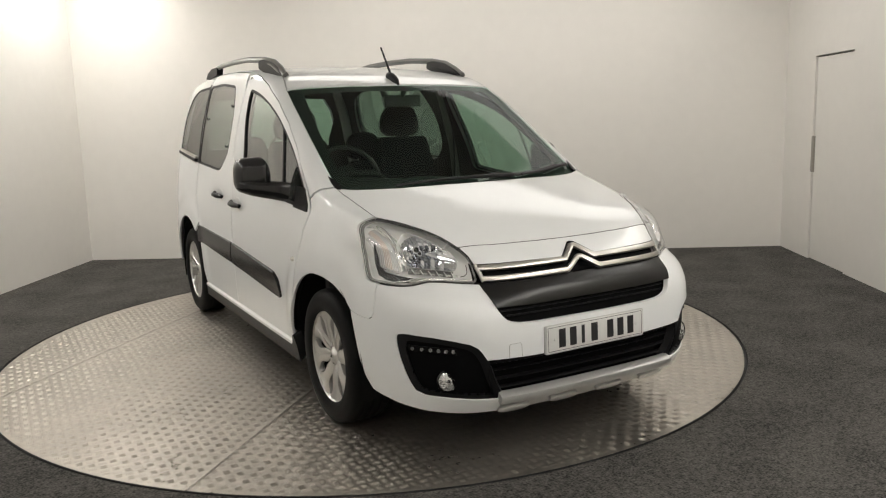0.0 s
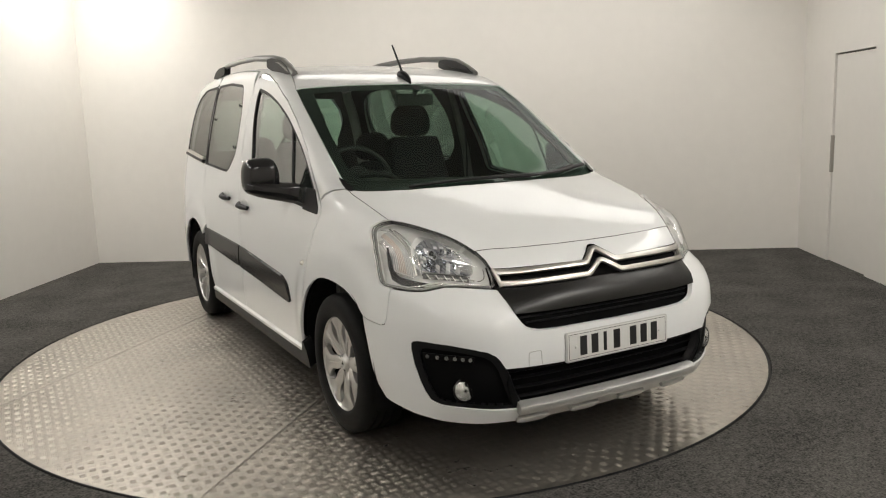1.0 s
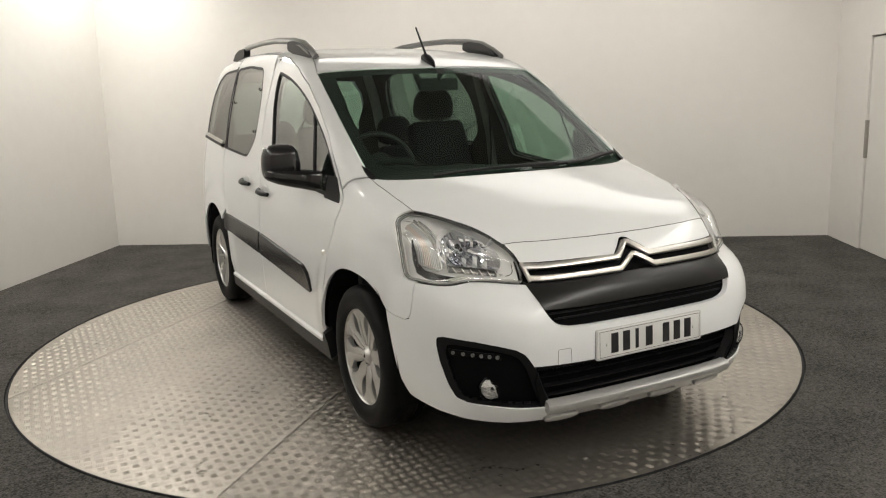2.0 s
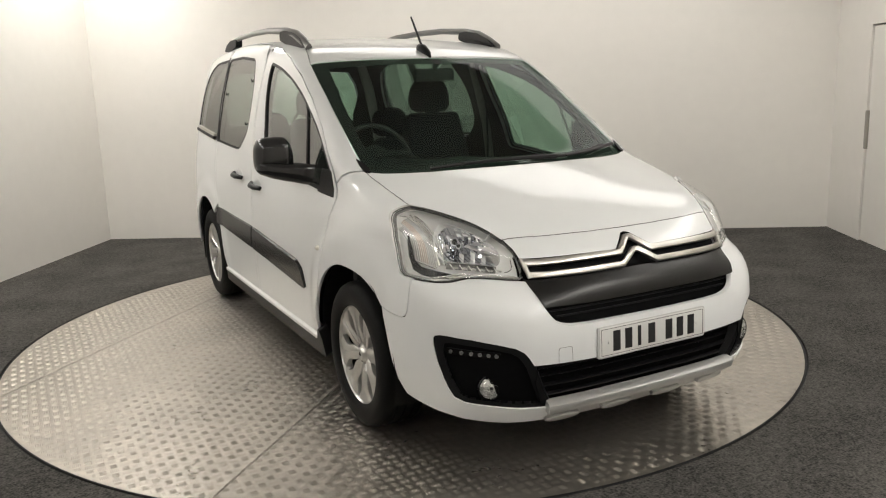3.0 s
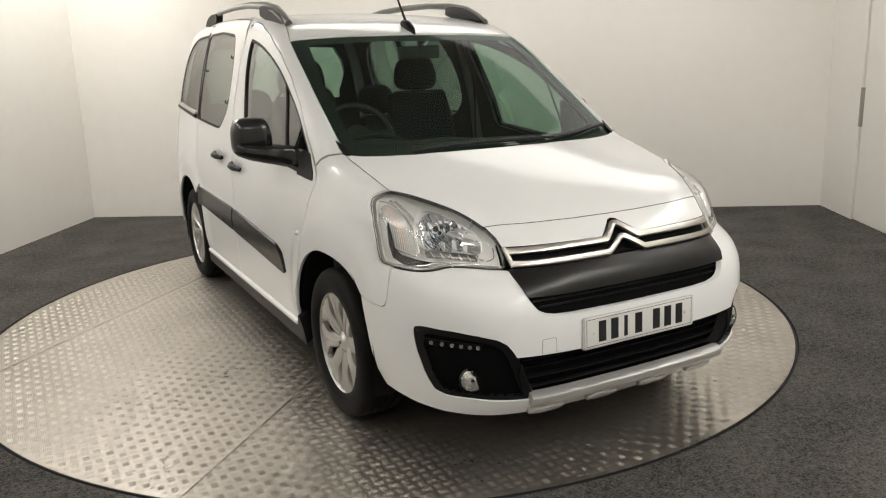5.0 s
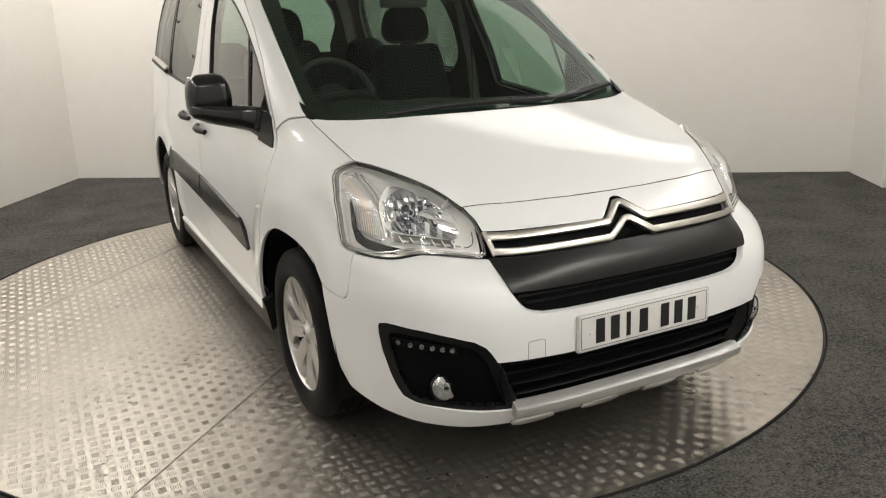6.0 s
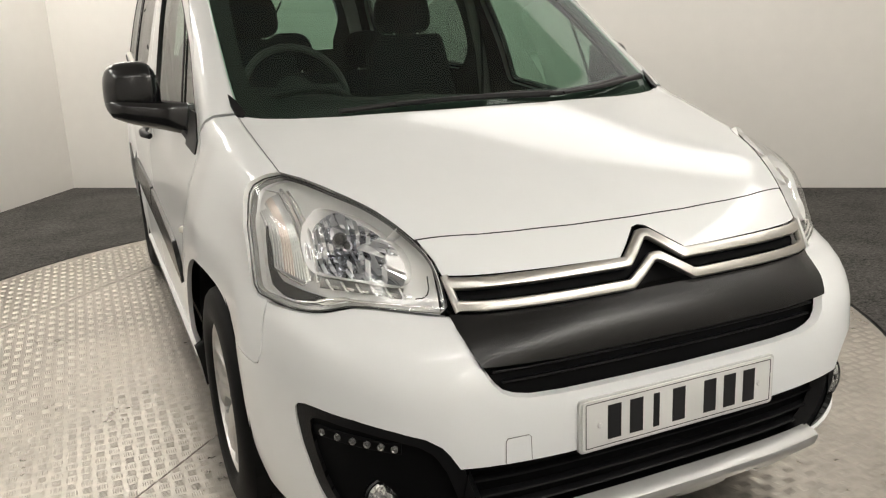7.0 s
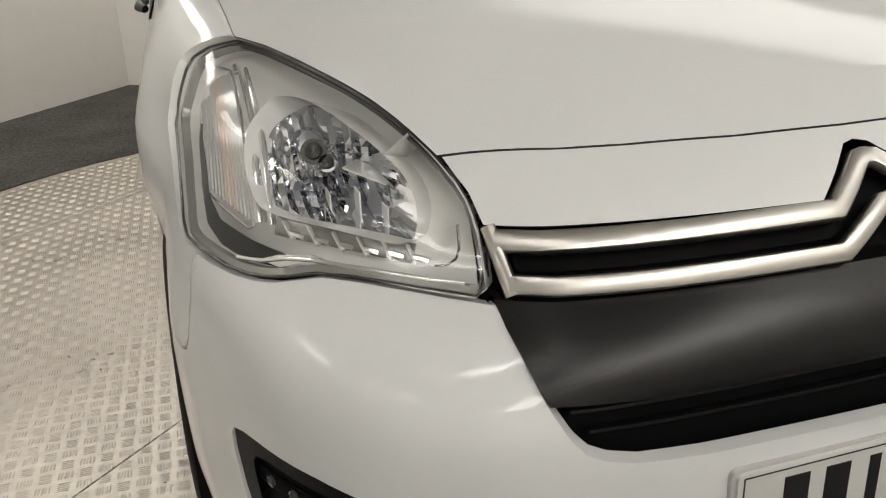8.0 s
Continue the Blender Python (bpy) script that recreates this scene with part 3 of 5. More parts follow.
# glass of the side windows
for i, d in enumerate(front_doors):
    bm = mesh_of(side_map(inset(DLO_F, 0.004), 0.03), "cyl", -0.010, 0, 0.05)
    part("window_pane", flipped(bm) if i else bm, GLASS_SIDE, d, "clear side window").visible_shadow = False
    bm = ribbon([(-0.76 + 0.125 * t, 1.025 + 0.37 * t) for t in np.linspace(0, 1, 8)], 0.016, 0.004, -0.006, src="side")
    part("window_divider", flipped(bm) if i else bm, GASKET, d, "thin black quarter-light post")
    bm = mesh_of(side_map([(-1.135, 0.985), (-0.93, 0.995), (-0.955, 1.10), (-1.06, 1.10)], 0.012), "cyl", 0.004, 0.01, 0.04)
    part("mirror_patch", flipped(bm) if i else bm, BLACK, d, "black mirror mounting triangle")
for i, d in enumerate(slide_doors):
    bm = mesh_of(side_map(inset(DLO_S, 0.003), 0.03), "cyl", -0.004, 0, 0.05)
    part("window_pane", flipped(bm) if i else bm, GLASS_DARK, d, "dark tinted window").visible_shadow = False
for i, d in enumerate(quarters):
    bm = ribbon([(1.138 - 0.078 * t + 0.008 * math.sin(t * 3.1), 1.695 - 0.555 * t) for t in np.linspace(0, 1, 12)], 0.034, 0.003, -0.001, src="side")
    part("window_seam", flipped(bm) if i else bm, GASKET, d, "black strip between the rear windows")
    bm = mesh_of(side_map(inset(DLO_Q, 0.003), 0.03), "cyl", -0.004, 0, 0.05)
    part("window_pane", flipped(bm) if i else bm, GLASS_DARK, d, "dark tinted rear quarter window").visible_shadow = False

# front wing, between bonnet, lamp, bumper, arch and door
def as_map(mode, groups):
    """Joins runs of corner points, each in its own measure, into one outline of a map."""
    out = []
    for src, pts, *lift in groups:
        seg = []
        for a, b in zip(pts, pts[1:]):
            n = max(1, int(math.dist(a[:2], b[:2]) / 0.03))
            seg += [tuple(np.array(a[:2]) + (np.array(b[:2]) - np.array(a[:2])) * k / n) for k in range(n)]
        seg.append(pts[-1][:2])
        out += [tuple(q) for q in to_map(mode, onto(src, seg))]
    clean = []
    for q in out:
        if not clean or math.dist(q, clean[-1]) > 1e-4:
            clean.append(q)
    return clean


ARCH_F = arc(-1.345, 0.315, 0.405, 128, 8, 20)
WING = [
    ("top", [(-0.722, -1.255), (-0.715, -1.452), (-0.704, -1.640)]),
    ("side", [(-1.615, 0.973), (-1.612, 0.964), (-1.628, 0.947), (-1.677, 0.910), (-1.711, 0.852), (-1.738, 0.791), (-1.761, 0.757), (-1.797, 0.7485), (-1.832, 0.748), (-1.835, 0.66), (-1.835, 0.625), (-1.826, 0.606), (-1.81, 0.600), (-1.652, 0.610)]),
    ("side", ARCH_F[2:]),
    ("side", [(-0.938, 0.335), (-0.912, 0.30), (-0.937, 0.42), (-0.992, 0.52), (-1.092, 0.75), (-1.147, 0.90), (-1.172, 0.99), (-1.14, 1.048)]),
]
both("front_wing", as_map("cyl", WING), "cyl", PAINT, car, "white front wing with a flared wheel arch", flange=0.014)

# side frame: windscreen pillar and roof edge above the doors
FRAME = [
    ("side", [(-1.132, 1.055), (-1.098, 1.092), *[(y, z + 0.0045) for y, z in reversed(DOOR_TOP_LINE[:-1])], (0.22, 1.705), (0.26, 1.735), (0.75, 1.765), (1.10, 1.758), (1.14, 1.74), (1.40, 1.752), (1.80, 1.722)]),
    ("top", [(-0.57, 1.84), (-0.585, 1.0), (-0.585, 0.2), (-0.60, -0.2), (-0.662, -0.45), (-0.680, -0.60), (-0.700, -0.85), (-0.716, -1.10), (-0.722, -1.245)]),
]
frames = both("side_frame", as_map("cyl", FRAME), "cyl", PAINT, car, "white windscreen pillar and roof edge", flange=0.014)
for i, fr in enumerate(frames):
    bm = mesh_of(as_map("cyl", FRAME), "cyl", -0.035, 0, 0.05)
    part("lining", flipped(bm) if i else bm, TRIM_PALE, fr, "pale grey pillar lining")

ROOF_LINE = mirrored([(0, -0.515), (-0.2, -0.51), (-0.45, -0.48), (-0.655, -0.445), (-0.592, -0.2), (-0.577, 0.2), (-0.577, 1.0), (-0.562, 1.83), (0, 1.90)])
roof = part("roof", mesh_of(dense(ROOF_LINE), "top", 0.0, 0.012, 0.04), PAINT, car, "white roof panel")
part("headlining", mesh_of(dense(ROOF_LINE), "top", -0.03, 0.0, 0.06), TRIM_PALE, roof, "pale grey headlining")

COWL = [(-0.72, -1.252), (-0.66, -1.30), (-0.58, -1.342), (-0.465, -1.388), (-0.31, -1.42), (-0.15, -1.443), (0, -1.448)]
SCREEN_SIDE = [(-0.718, -1.10), (-0.702, -0.85), (-0.682, -0.60), (-0.662, -0.455)]
SCREEN = mirrored([(0, -1.448), *COWL[::-1][1:], *SCREEN_SIDE, (-0.45, -0.488), (-0.2, -0.518), (0, -0.523)])
screen = part("windscreen", mesh_of(dense(SCREEN), "top", -0.004, 0.0, 0.05), GLASS_GREEN, car, "green-tinted curved windscreen")
screen.visible_shadow = False
INNER = mirrored([(0, -1.352), (-0.31, -1.325), (-0.58, -1.245), (-0.655, -1.175), (-0.655, -1.05), (-0.630, -0.80), (-0.590, -0.53), (-0.42, -0.555), (0, -0.59)])
part("screen_border", mesh_of(keyhole(dense(SCREEN), dense(INNER)), "top", -0.007, 0.0, 0.05), GASKET, screen, "black printed border")

# bonnet
BONNET = mirrored([(0, -1.452), (-0.15, -1.447), (-0.31, -1.424), (-0.465, -1.392), (-0.58, -1.347), (-0.66, -1.305), (-0.716, -1.262), (-0.709, -1.452), (-0.698, -1.640), (-0.662, -1.70), (-0.612, -1.814), (-0.560, -1.920), (-0.513, -2.026), (-0.375, -2.057), (-0.30, -2.067), (-0.155, -2.078), (0, -2.081)])
# returned edge coloured black for the shade in the shut gap
part("bonnet", mesh_of(dense(BONNET), "top", 0.0, 0.014, 0.03, rim=1), [PAINT, GASKET], car, "white bonnet")

# nose panel between the bonnet and the chrome bars
CHEV_W = 0.076
NOSE_EDGE = [(0, -2.0842), (-0.155, -2.0812), (-0.30, -2.0702), (-0.375, -2.0602), (-0.508, -2.0302)]
NOSE_TOP = onto("top", [(x, np.interp(-x, [-p[0] for p in NOSE_EDGE], [p[1] for p in NOSE_EDGE])) for x in np.linspace(0, -0.508, 22)])
NOSE = mirrored([*[(p[0], p[2]) for p in NOSE_TOP], (-0.492, 0.862), (-0.486, 0.833), (-CHEV_W - 0.012, 0.829), (-0.018, 0.876), (0, 0.879)])
# its returned edge is black too, standing in for the gap's shade
part("nose_panel", mesh_of(as_map("ball", [("front", NOSE + NOSE[:1])])[:-1], "ball", 0.0, 0.014, 0.03, rim=1), [PAINT, GASKET], car, "white nose panel above the grille")

# bumper skin
POCKET_EDGE = [(-0.437, 0.292), (-0.553, 0.300), (-0.645, 0.311), (-0.712, 0.316), (-0.737, 0.330), (-0.751, 0.363), (-0.761, 0.397), (-0.774, 0.466), (-0.7795, 0.522), (-0.7795, 0.548), (-0.776, 0.559), (-0.766, 0.565), (-0.752, 0.5665), (-0.696, 0.564), (-0.635, 0.553), (-0.581, 0.539), (-0.552, 0.521), (-0.537, 0.502), (-0.518, 0.470)]
HALF_BUMPER = [
    ("front", [(-0.498, 0.756), (-0.539, 0.758), (-0.578, 0.762), (-0.617, 0.765), (-0.655, 0.765), (-0.686, 0.756), (-0.706, 0.750), (-0.729, 0.746), (-0.751, 0.744)]),
    ("side", [(-1.870, 0.744), (-1.8375, 0.745), (-1.8385, 0.66), (-1.8385, 0.624), (-1.829, 0.603), (-1.811, 0.5965), (-1.659, 0.606), (-1.70, 0.50), (-1.735, 0.40), (-1.755, 0.34), (-1.80, 0.285)]),
    ("front", [(-0.765, 0.256), (-0.703, 0.244), (-0.574, 0.235), (-0.445, 0.232), *POCKET_EDGE, (-0.29, 0.464), (0, 0.463)]),
]
OPENING = [(-0.490, 0.756), (-0.477, 0.713), (-0.460, 0.665), (-0.444, 0.637), (-0.429, 0.621), (-0.408, 0.611), (-0.372, 0.603), (-0.293, 0.599), (0, 0.597)]
right = as_map("ball", HALF_BUMPER)
left = [(-u, v) for u, v in reversed(right)]
opening = as_map("ball", [("front", OPENING)])
bumper = part("front_bumper", mesh_of(right + left[1:] + [(-u, v) for u, v in opening] + opening[::-1][1:], "ball", 0.0, 0.018, 0.025), PAINT, car, "white front bumper")

# ---- the car: nose, lamps and grille ----
def front_tray(name, pts, off, rim, material, label="", mode="ball", res=0.03, parent=car):
    """A sunk black tray whose walls rise to the skin."""
    o = as_map(mode, [("front", list(pts) + [pts[0]])])[:-1]
    return part(name, mesh_of(o, mode, off, off - rim, res), material, parent, label)


# upper grille: black backing, chrome bars with two plain chevrons
grille = part("grille", mesh_of(dense(mirrored([(0, 0.877), (-0.02, 0.874), (-0.088, 0.828), (-0.488, 0.830), (-0.494, 0.757), (-0.486, 0.710), (-0.470, 0.662), (-0.44, 0.606), (-0.40, 0.588), (0, 0.585)])), "front", -0.034, -0.030, 0.04), RECESS_BLACK, car, "black recessed grille")


def chevron_path(z, peak, half, end, n=10):
    """Bar at height z that rises to a rounded peak in the middle."""
    xs = list(np.linspace(-end, -half - 0.012, n)) + [-half, -half + 0.012]
    pts = [(x, z) for x in xs[:-1]]
    rise = peak - z
    for x in np.linspace(-half + 0.008, -0.022, 6):
        pts.append((x, z + rise * (1 - abs(x) / half)))
    for x in (-0.012, 0.0):
        pts.append((x, z + rise * (1 - max(abs(x), 0.010) / half)))
    return pts + [(-x, q) for x, q in reversed(pts[:-1])]


part("chrome_bar", ribbon(chevron_path(0.8165, 0.866, 0.077, 0.478), 0.026, 0.010, -0.004), CHROME, grille, "satin chrome upper bar with a chevron")
part("chrome_bar", ribbon(chevron_path(0.7765, 0.824, 0.085, 0.470), 0.023, 0.010, -0.004), CHROME, grille, "satin chrome lower bar with a chevron")
for s in (-1, 1):
    part("chrome_end", ribbon([(s * 0.481, 0.829), (s * 0.4775, 0.808), (s * 0.4735, 0.785), (s * 0.470, 0.766)], 0.017, 0.0098, -0.0042), CHROME, grille, "satin chrome end piece")
part("grille_insert", mesh_of(dense(mirrored([(0, 0.845), (-0.074, 0.808), (-0.462, 0.808), (-0.458, 0.784), (-0.08, 0.784), (0, 0.815)])), "front", -0.022, 0.01, 0.04), RECESS_BLACK, grille, "gloss black insert between the bars")
for z in (0.632, 0.652):
    part("grille_slat", ribbon([(x, z) for x in np.linspace(-0.396 - (z - 0.61) * 0.9, 0.396 + (z - 0.61) * 0.9, 30)], 0.006, 0.010, -0.026), BLACK, grille, "thin black slat")
BAND = mirrored([(0, 0.764), (-0.489, 0.761), (-0.4855, 0.738), (-0.4775, 0.711), (-0.4635, 0.675), (-0.30, 0.672), (0, 0.672)])
part("grille_band", mesh_of(dense(BAND), "front", 0.002, 0.03, 0.015, lift=lambda q: 0.016 * np.clip(1 - ((q[:, 1] - 0.702) / 0.045) ** 2, -0.6, 1) * np.clip((0.52 - np.abs(q[:, 0])) / 0.20, 0.12, 1) ** 0.5), GREY_TRIM, car, "dark satin grey moulded band below the chrome")

# lower grille and lamp pockets
front_tray("lower_grille", mirrored([(0, 0.466), (-0.29, 0.464), (-0.500, 0.460), (-0.510, 0.40), (-0.47, 0.285), (0, 0.275)]), -0.055, -0.004, RECESS_BLACK, "black lower air intake", mode="front")
for z in (0.335, 0.375, 0.415, 0.445):
    part("intake_slat", ribbon([(x, z) for x in np.linspace(-0.49, 0.49, 30)], 0.007, 0.014, -0.045), BLACK, car, "black air intake slat")
def saw4(x):
    """Upright ridges 9 mm apart."""
    return 1 - abs(2 * ((x / 0.018) % 1.0) - 1)


LED_CLEAR = mat("lamp_clear", (0.20, 0.20, 0.195), 0.14, metal=0.6, coat=0.5)
FOG_CHROME = mat("fog_chrome", (0.70, 0.70, 0.69), 0.10, metal=0.75)
POCKET = [(-0.63 + (x + 0.63) * (1.006 if x < -0.63 else 1.02), 0.43 + (z - 0.43) * 1.03) for x, z in POCKET_EDGE] + [(-0.48, 0.37)]
for flip in (False, True):
    s = -1 if flip else 1
    o = as_map("ball", [("front", POCKET + POCKET[:1])])[:-1]
    mid = np.mean(np.array(o), axis=0)
    inner = [tuple(mid + (np.array(q) - mid) * np.array((0.80, 0.80))) for q in o]
    bm = mesh_of(keyhole(o, inner), "ball", -0.008, 0.03, 0.03)
    pk = part("lamp_pocket", flipped(bm) if flip else bm, BLACK, car, "matt black lamp pocket in the bumper")
    bm = mesh_of(inner, "ball", -0.024, -0.015, 0.03)
    part("pocket_floor", flipped(bm) if flip else bm, RECESS_BLACK, pk)
    bm = ribbon([(x, 0.5085 - (x + 0.69) ** 2 * 0.7) for x in np.linspace(-0.750, -0.616, 12)], 0.024, 0.004, -0.0225)
    st = part("light_strip", flipped(bm) if flip else bm, RECESS_BLACK, pk, "black strip of daytime lamps")
    for k in range(6):
        x = -0.741 + 0.0222 * k
        q = onto("front", [(x, 0.5085 - (x + 0.69) ** 2 * 0.7)], -0.0155)
        n = gradient(q)[0]
        bm = lathe([(0.0005, 0.002), (0.0035, 0.001), (0.0055, 0.003), (0.008, 0.002), (0.0085, -0.004)], 12, look(Vector(q[0]), Vector(q[0] - n)))
        part("daytime_lamp", flipped(bm) if flip else bm, LED_CLEAR, st, "small clear daytime lamp")
    q = onto("front", [(-0.640, 0.380)], -0.028)[0]
    face = look(Vector(q), Vector(q) + Vector((0.30, 1, -0.10)) * 1.0)
    bm = lathe([(0.050, -0.03), (0.049, 0.002), (0.045, 0.004), (0.042, -0.004)], 28, face)
    fl = part("fog_lamp", flipped(bm) if flip else bm, GLOSS_BLACK, pk, "round front fog lamp")
    bm = bmesh.new()
    rows = []
    for j in range(7):
        rad = 0.041 * (1 - j / 6.3)
        ring = []
        for i in range(24):
            x, y = rad * math.cos(i * math.tau / 24), rad * math.sin(i * math.tau / 24)
            ring.append(bm.verts.new((x, y, 0.001 + 0.006 * (1 - (rad / 0.041) ** 2) + 0.004 * saw4(x) * (0 < j < 6))))
        rows.append(ring)
    for a, b in zip(rows, rows[1:]):
        for i in range(24):
            bm.faces.new((a[i], a[(i + 1) % 24], b[(i + 1) % 24], b[i]))
    bm.faces.new(rows[-1])
    bmesh.ops.transform(bm, matrix=face, verts=bm.verts)
    bmesh.ops.recalc_face_normals(bm, faces=bm.faces)
    part("fog_reflector", flipped(bm) if flip else bm, FOG_CHROME, fl, "bright faceted reflector")
    bm = lathe([(0.0005, 0.013), (0.005, 0.012), (0.0065, 0.008), (0.0065, 0.0)], 14, face)
    part("fog_bulb", flipped(bm) if flip else bm, GLOSS_BLACK, fl, "dark bulb tip")
    bm = lathe([(0.0005, 0.016), (0.02, 0.0145), (0.035, 0.010), (0.042, 0.003)], 28, face)
    ln = part("fog_lens", flipped(bm) if flip else bm, LENS, fl, "clear lens")
    ln.visible_shadow = False

# silver skid plate with four raised pads
SKID = mirrored([(0, 0.290), (-0.30, 0.290), (-0.450, 0.288), (-0.455, 0.262), (-0.448, 0.236), (-0.43, 0.226), (-0.30, 0.222), (0, 0.214)])
skid = part("skid_plate", mesh_of(dense(SKID), "front", -0.004, 0.03, 0.02), SILVER, car, "silver painted skid plate")
part("skid_bar", ribbon([(x, 0.302) for x in np.linspace(-0.458, 0.458, 34)], 0.044, 0.034, -0.004), SILVER, skid, "rounded silver upper bar")
for x in (-0.375, -0.125, 0.125, 0.375):
    part("skid_pad", ribbon([(x - 0.072, 0.246), (x - 0.064, 0.243), (x - 0.045, 0.240), (x - 0.02, 0.239), (x + 0.02, 0.239), (x + 0.045, 0.240), (x + 0.064, 0.243), (x + 0.072, 0.246)], [0.012, 0.026, 0.036, 0.038, 0.038, 0.036, 0.026, 0.012], 0.014, -0.002), SILVER, skid, "raised silver pad")

# number plate: its characters are plain dark bars
q = onto("front", [(0, 0.518)])[0]
PLATE = Matrix.Translation((0, q[1] - 0.004, 0.5165)) @ Matrix.Rotation(radians(88), 4, "X")
PLATE_WHITE = mat("plate_white", (0.66, 0.66, 0.64), 0.28, coat=0.5, var=0.02, scale=40)
plate_ob = part("number_plate", raise_poly(rounded([(-0.260, -0.0555, 0.010), (0.260, -0.0555, 0.010), (0.260, 0.0555, 0.010), (-0.260, 0.0555, 0.010)], 0.010), 0.005, PLATE @ Matrix.Translation((0, 0, -0.0025)), 0.001), PLATE_WHITE, car, "white front number plate, its lettering as plain dark bars")
part("plate_holder", raise_poly(rounded([(-0.266, -0.0605, 0.012), (0.266, -0.0605, 0.012), (0.266, 0.0595, 0.012), (-0.266, 0.0595, 0.012)], 0.012), 0.010, PLATE @ Matrix.Translation((0, 0, -0.0113)), 0.0015), mat("plate_holder", (0.50, 0.50, 0.49), 0.4, var=0.03), plate_ob, "pale plate holder")
PLATE_INK = mat("plate_ink", (0.015, 0.015, 0.016), 0.35)
for k in range(7):
    x = -0.181 + 0.0565 * k + (0.030 if k > 3 else 0) - (0.004 if k == 2 else 0)
    part("plate_bar", box_bm((0.016 if k == 2 else 0.034, 0.077, 0.001), (x, 0, 0.0030), 0.0, m=PLATE), PLATE_INK, plate_ob, "dark bar in place of a character")
for dx, dy, sx, sy in ((0, 0.0495, 0.504, 0.0016), (0, -0.0495, 0.504, 0.0016), (-0.252, 0, 0.0016, 0.099), (0.252, 0, 0.0016, 0.099)):
    part("plate_line", box_bm((sx, sy, 0.0008), (dx, dy, 0.0028), m=PLATE), PLATE_INK, plate_ob, "thin dark border line")
for s in (-1, 1):
    part("plate_screw", lathe([(0.0005, 0.0065), (0.0045, 0.006), (0.0062, 0.004), (0.0062, 0.002)], 14, PLATE @ Matrix.Translation((s * 0.218, -0.002, 0))), PLATE_WHITE, plate_ob, "white screw cap")
part("tow_cover", mesh_of(dense(rounded([(-0.427, 0.468), (-0.427, 0.524, 0.012), (-0.374, 0.526, 0.012), (-0.370, 0.468)], 0.004), 0.01), "front", 0.0012, 0.004, 0.02), PAINT, bumper, "white towing eye cover")

tow = [(-0.427, 0.468), (-0.427, 0.520), (-0.423, 0.525), (-0.378, 0.526), (-0.373, 0.521), (-0.370, 0.468)]
part("cover_seam", tube([tuple(q) for q in onto("front", tow, 0.0012)], 0.0009, 6), mat("seam_grey", (0.22, 0.22, 0.21), 0.5), bumper, "thin seam round the towing eye cover")

# head lamps
LAMP_TOP = [("top", [(-0.700, -1.646), (-0.664, -1.706), (-0.614, -1.822), (-0.562, -1.928), (-0.515, -2.028)])]
LAMP_REST = [
    ("front", [(-0.4965, 0.862), (-0.4925, 0.834), (-0.4925, 0.802), (-0.494, 0.762), (-0.539, 0.763), (-0.578, 0.767), (-0.617, 0.770), (-0.655, 0.770), (-0.686, 0.761), (-0.706, 0.755), (-0.729, 0.751), (-0.751, 0.749)]),
    ("side", [(-1.857, 0.753), (-1.801, 0.753), (-1.768, 0.761), (-1.745, 0.793), (-1.718, 0.854), (-1.684, 0.913), (-1.634, 0.950), (-1.620, 0.968), (-1.626, 0.981)]),
]


def cornered(o, rounds=2):
    """Outline with its corners cut smooth."""
    for _ in range(rounds):
        o = [tuple(np.array(a) * (1 - k) + np.array(b) * k) for a, b in zip(o, o[1:] + o[:1]) for k in (0.25, 0.75)]
    return o


HEADLAMP = cornered(as_map("ball", LAMP_TOP + LAMP_REST), 1)


def dense_line(pts, step):
    """Open path with points no further apart than step."""
    out = []
    for a, b in zip(pts, pts[1:]):
        n = max(1, int(math.dist(a, b) / step))
        out += [(a[0] + (b[0] - a[0]) * k / n, a[1] + (b[1] - a[1]) * k / n) for k in range(n)]
    return out + [pts[-1]]


def shrink(o, k):
    """Outline drawn in towards its own inside by k (in the map's measure)."""
    return inset([tuple(q) for q in o], k)


BOWL = [(-0.692, 0.880), (-0.680, 0.900), (-0.656, 0.914), (-0.625, 0.922), (-0.594, 0.920), (-0.573, 0.910), (-0.543, 0.887), (-0.523, 0.866), (-0.518, 0.849), (-0.520, 0.829), (-0.530, 0.806), (-0.545, 0.799), (-0.572, 0.803), (-0.614, 0.809), (-0.649, 0.812), (-0.674, 0.815), (-0.690, 0.819), (-0.696, 0.833), (-0.697, 0.860)]
bowl_map = [tuple(q) for q in to_map("ball", onto("front", dense(rounded(BOWL, 0.012, 3), 0.009), -0.045))]

DARK_GLASSY = mat("lamp_dark", (0.012, 0.012, 0.014), 0.12)
HOUSING = mat("lamp_housing", (0.94, 0.94, 0.93), 0.22, metal=0.15, rough_var=0.05, scale=30)
BOWL_CHROME = mat("bowl_chrome", (0.70, 0.71, 0.74), 0.04, metal=1.0)
BEZEL = mat("lamp_bezel", (0.10, 0.10, 0.095), 0.2, metal=0.7)
EDGE_GREY = mat("lamp_edge", (0.36, 0.36, 0.35), 0.20, metal=0.5)
FLUTE = mat("indicator_optic", (0.70, 0.71, 0.71), 0.16, metal=0.35)
AMBER = mat("lamp_amber", (0.76, 0.66, 0.60), 0.2, metal=0.35)


def saw(x, step):
    """Even zigzag between 0 and 1."""
    t = (x / step) % 1.0
    return 1 - abs(2 * t - 1)


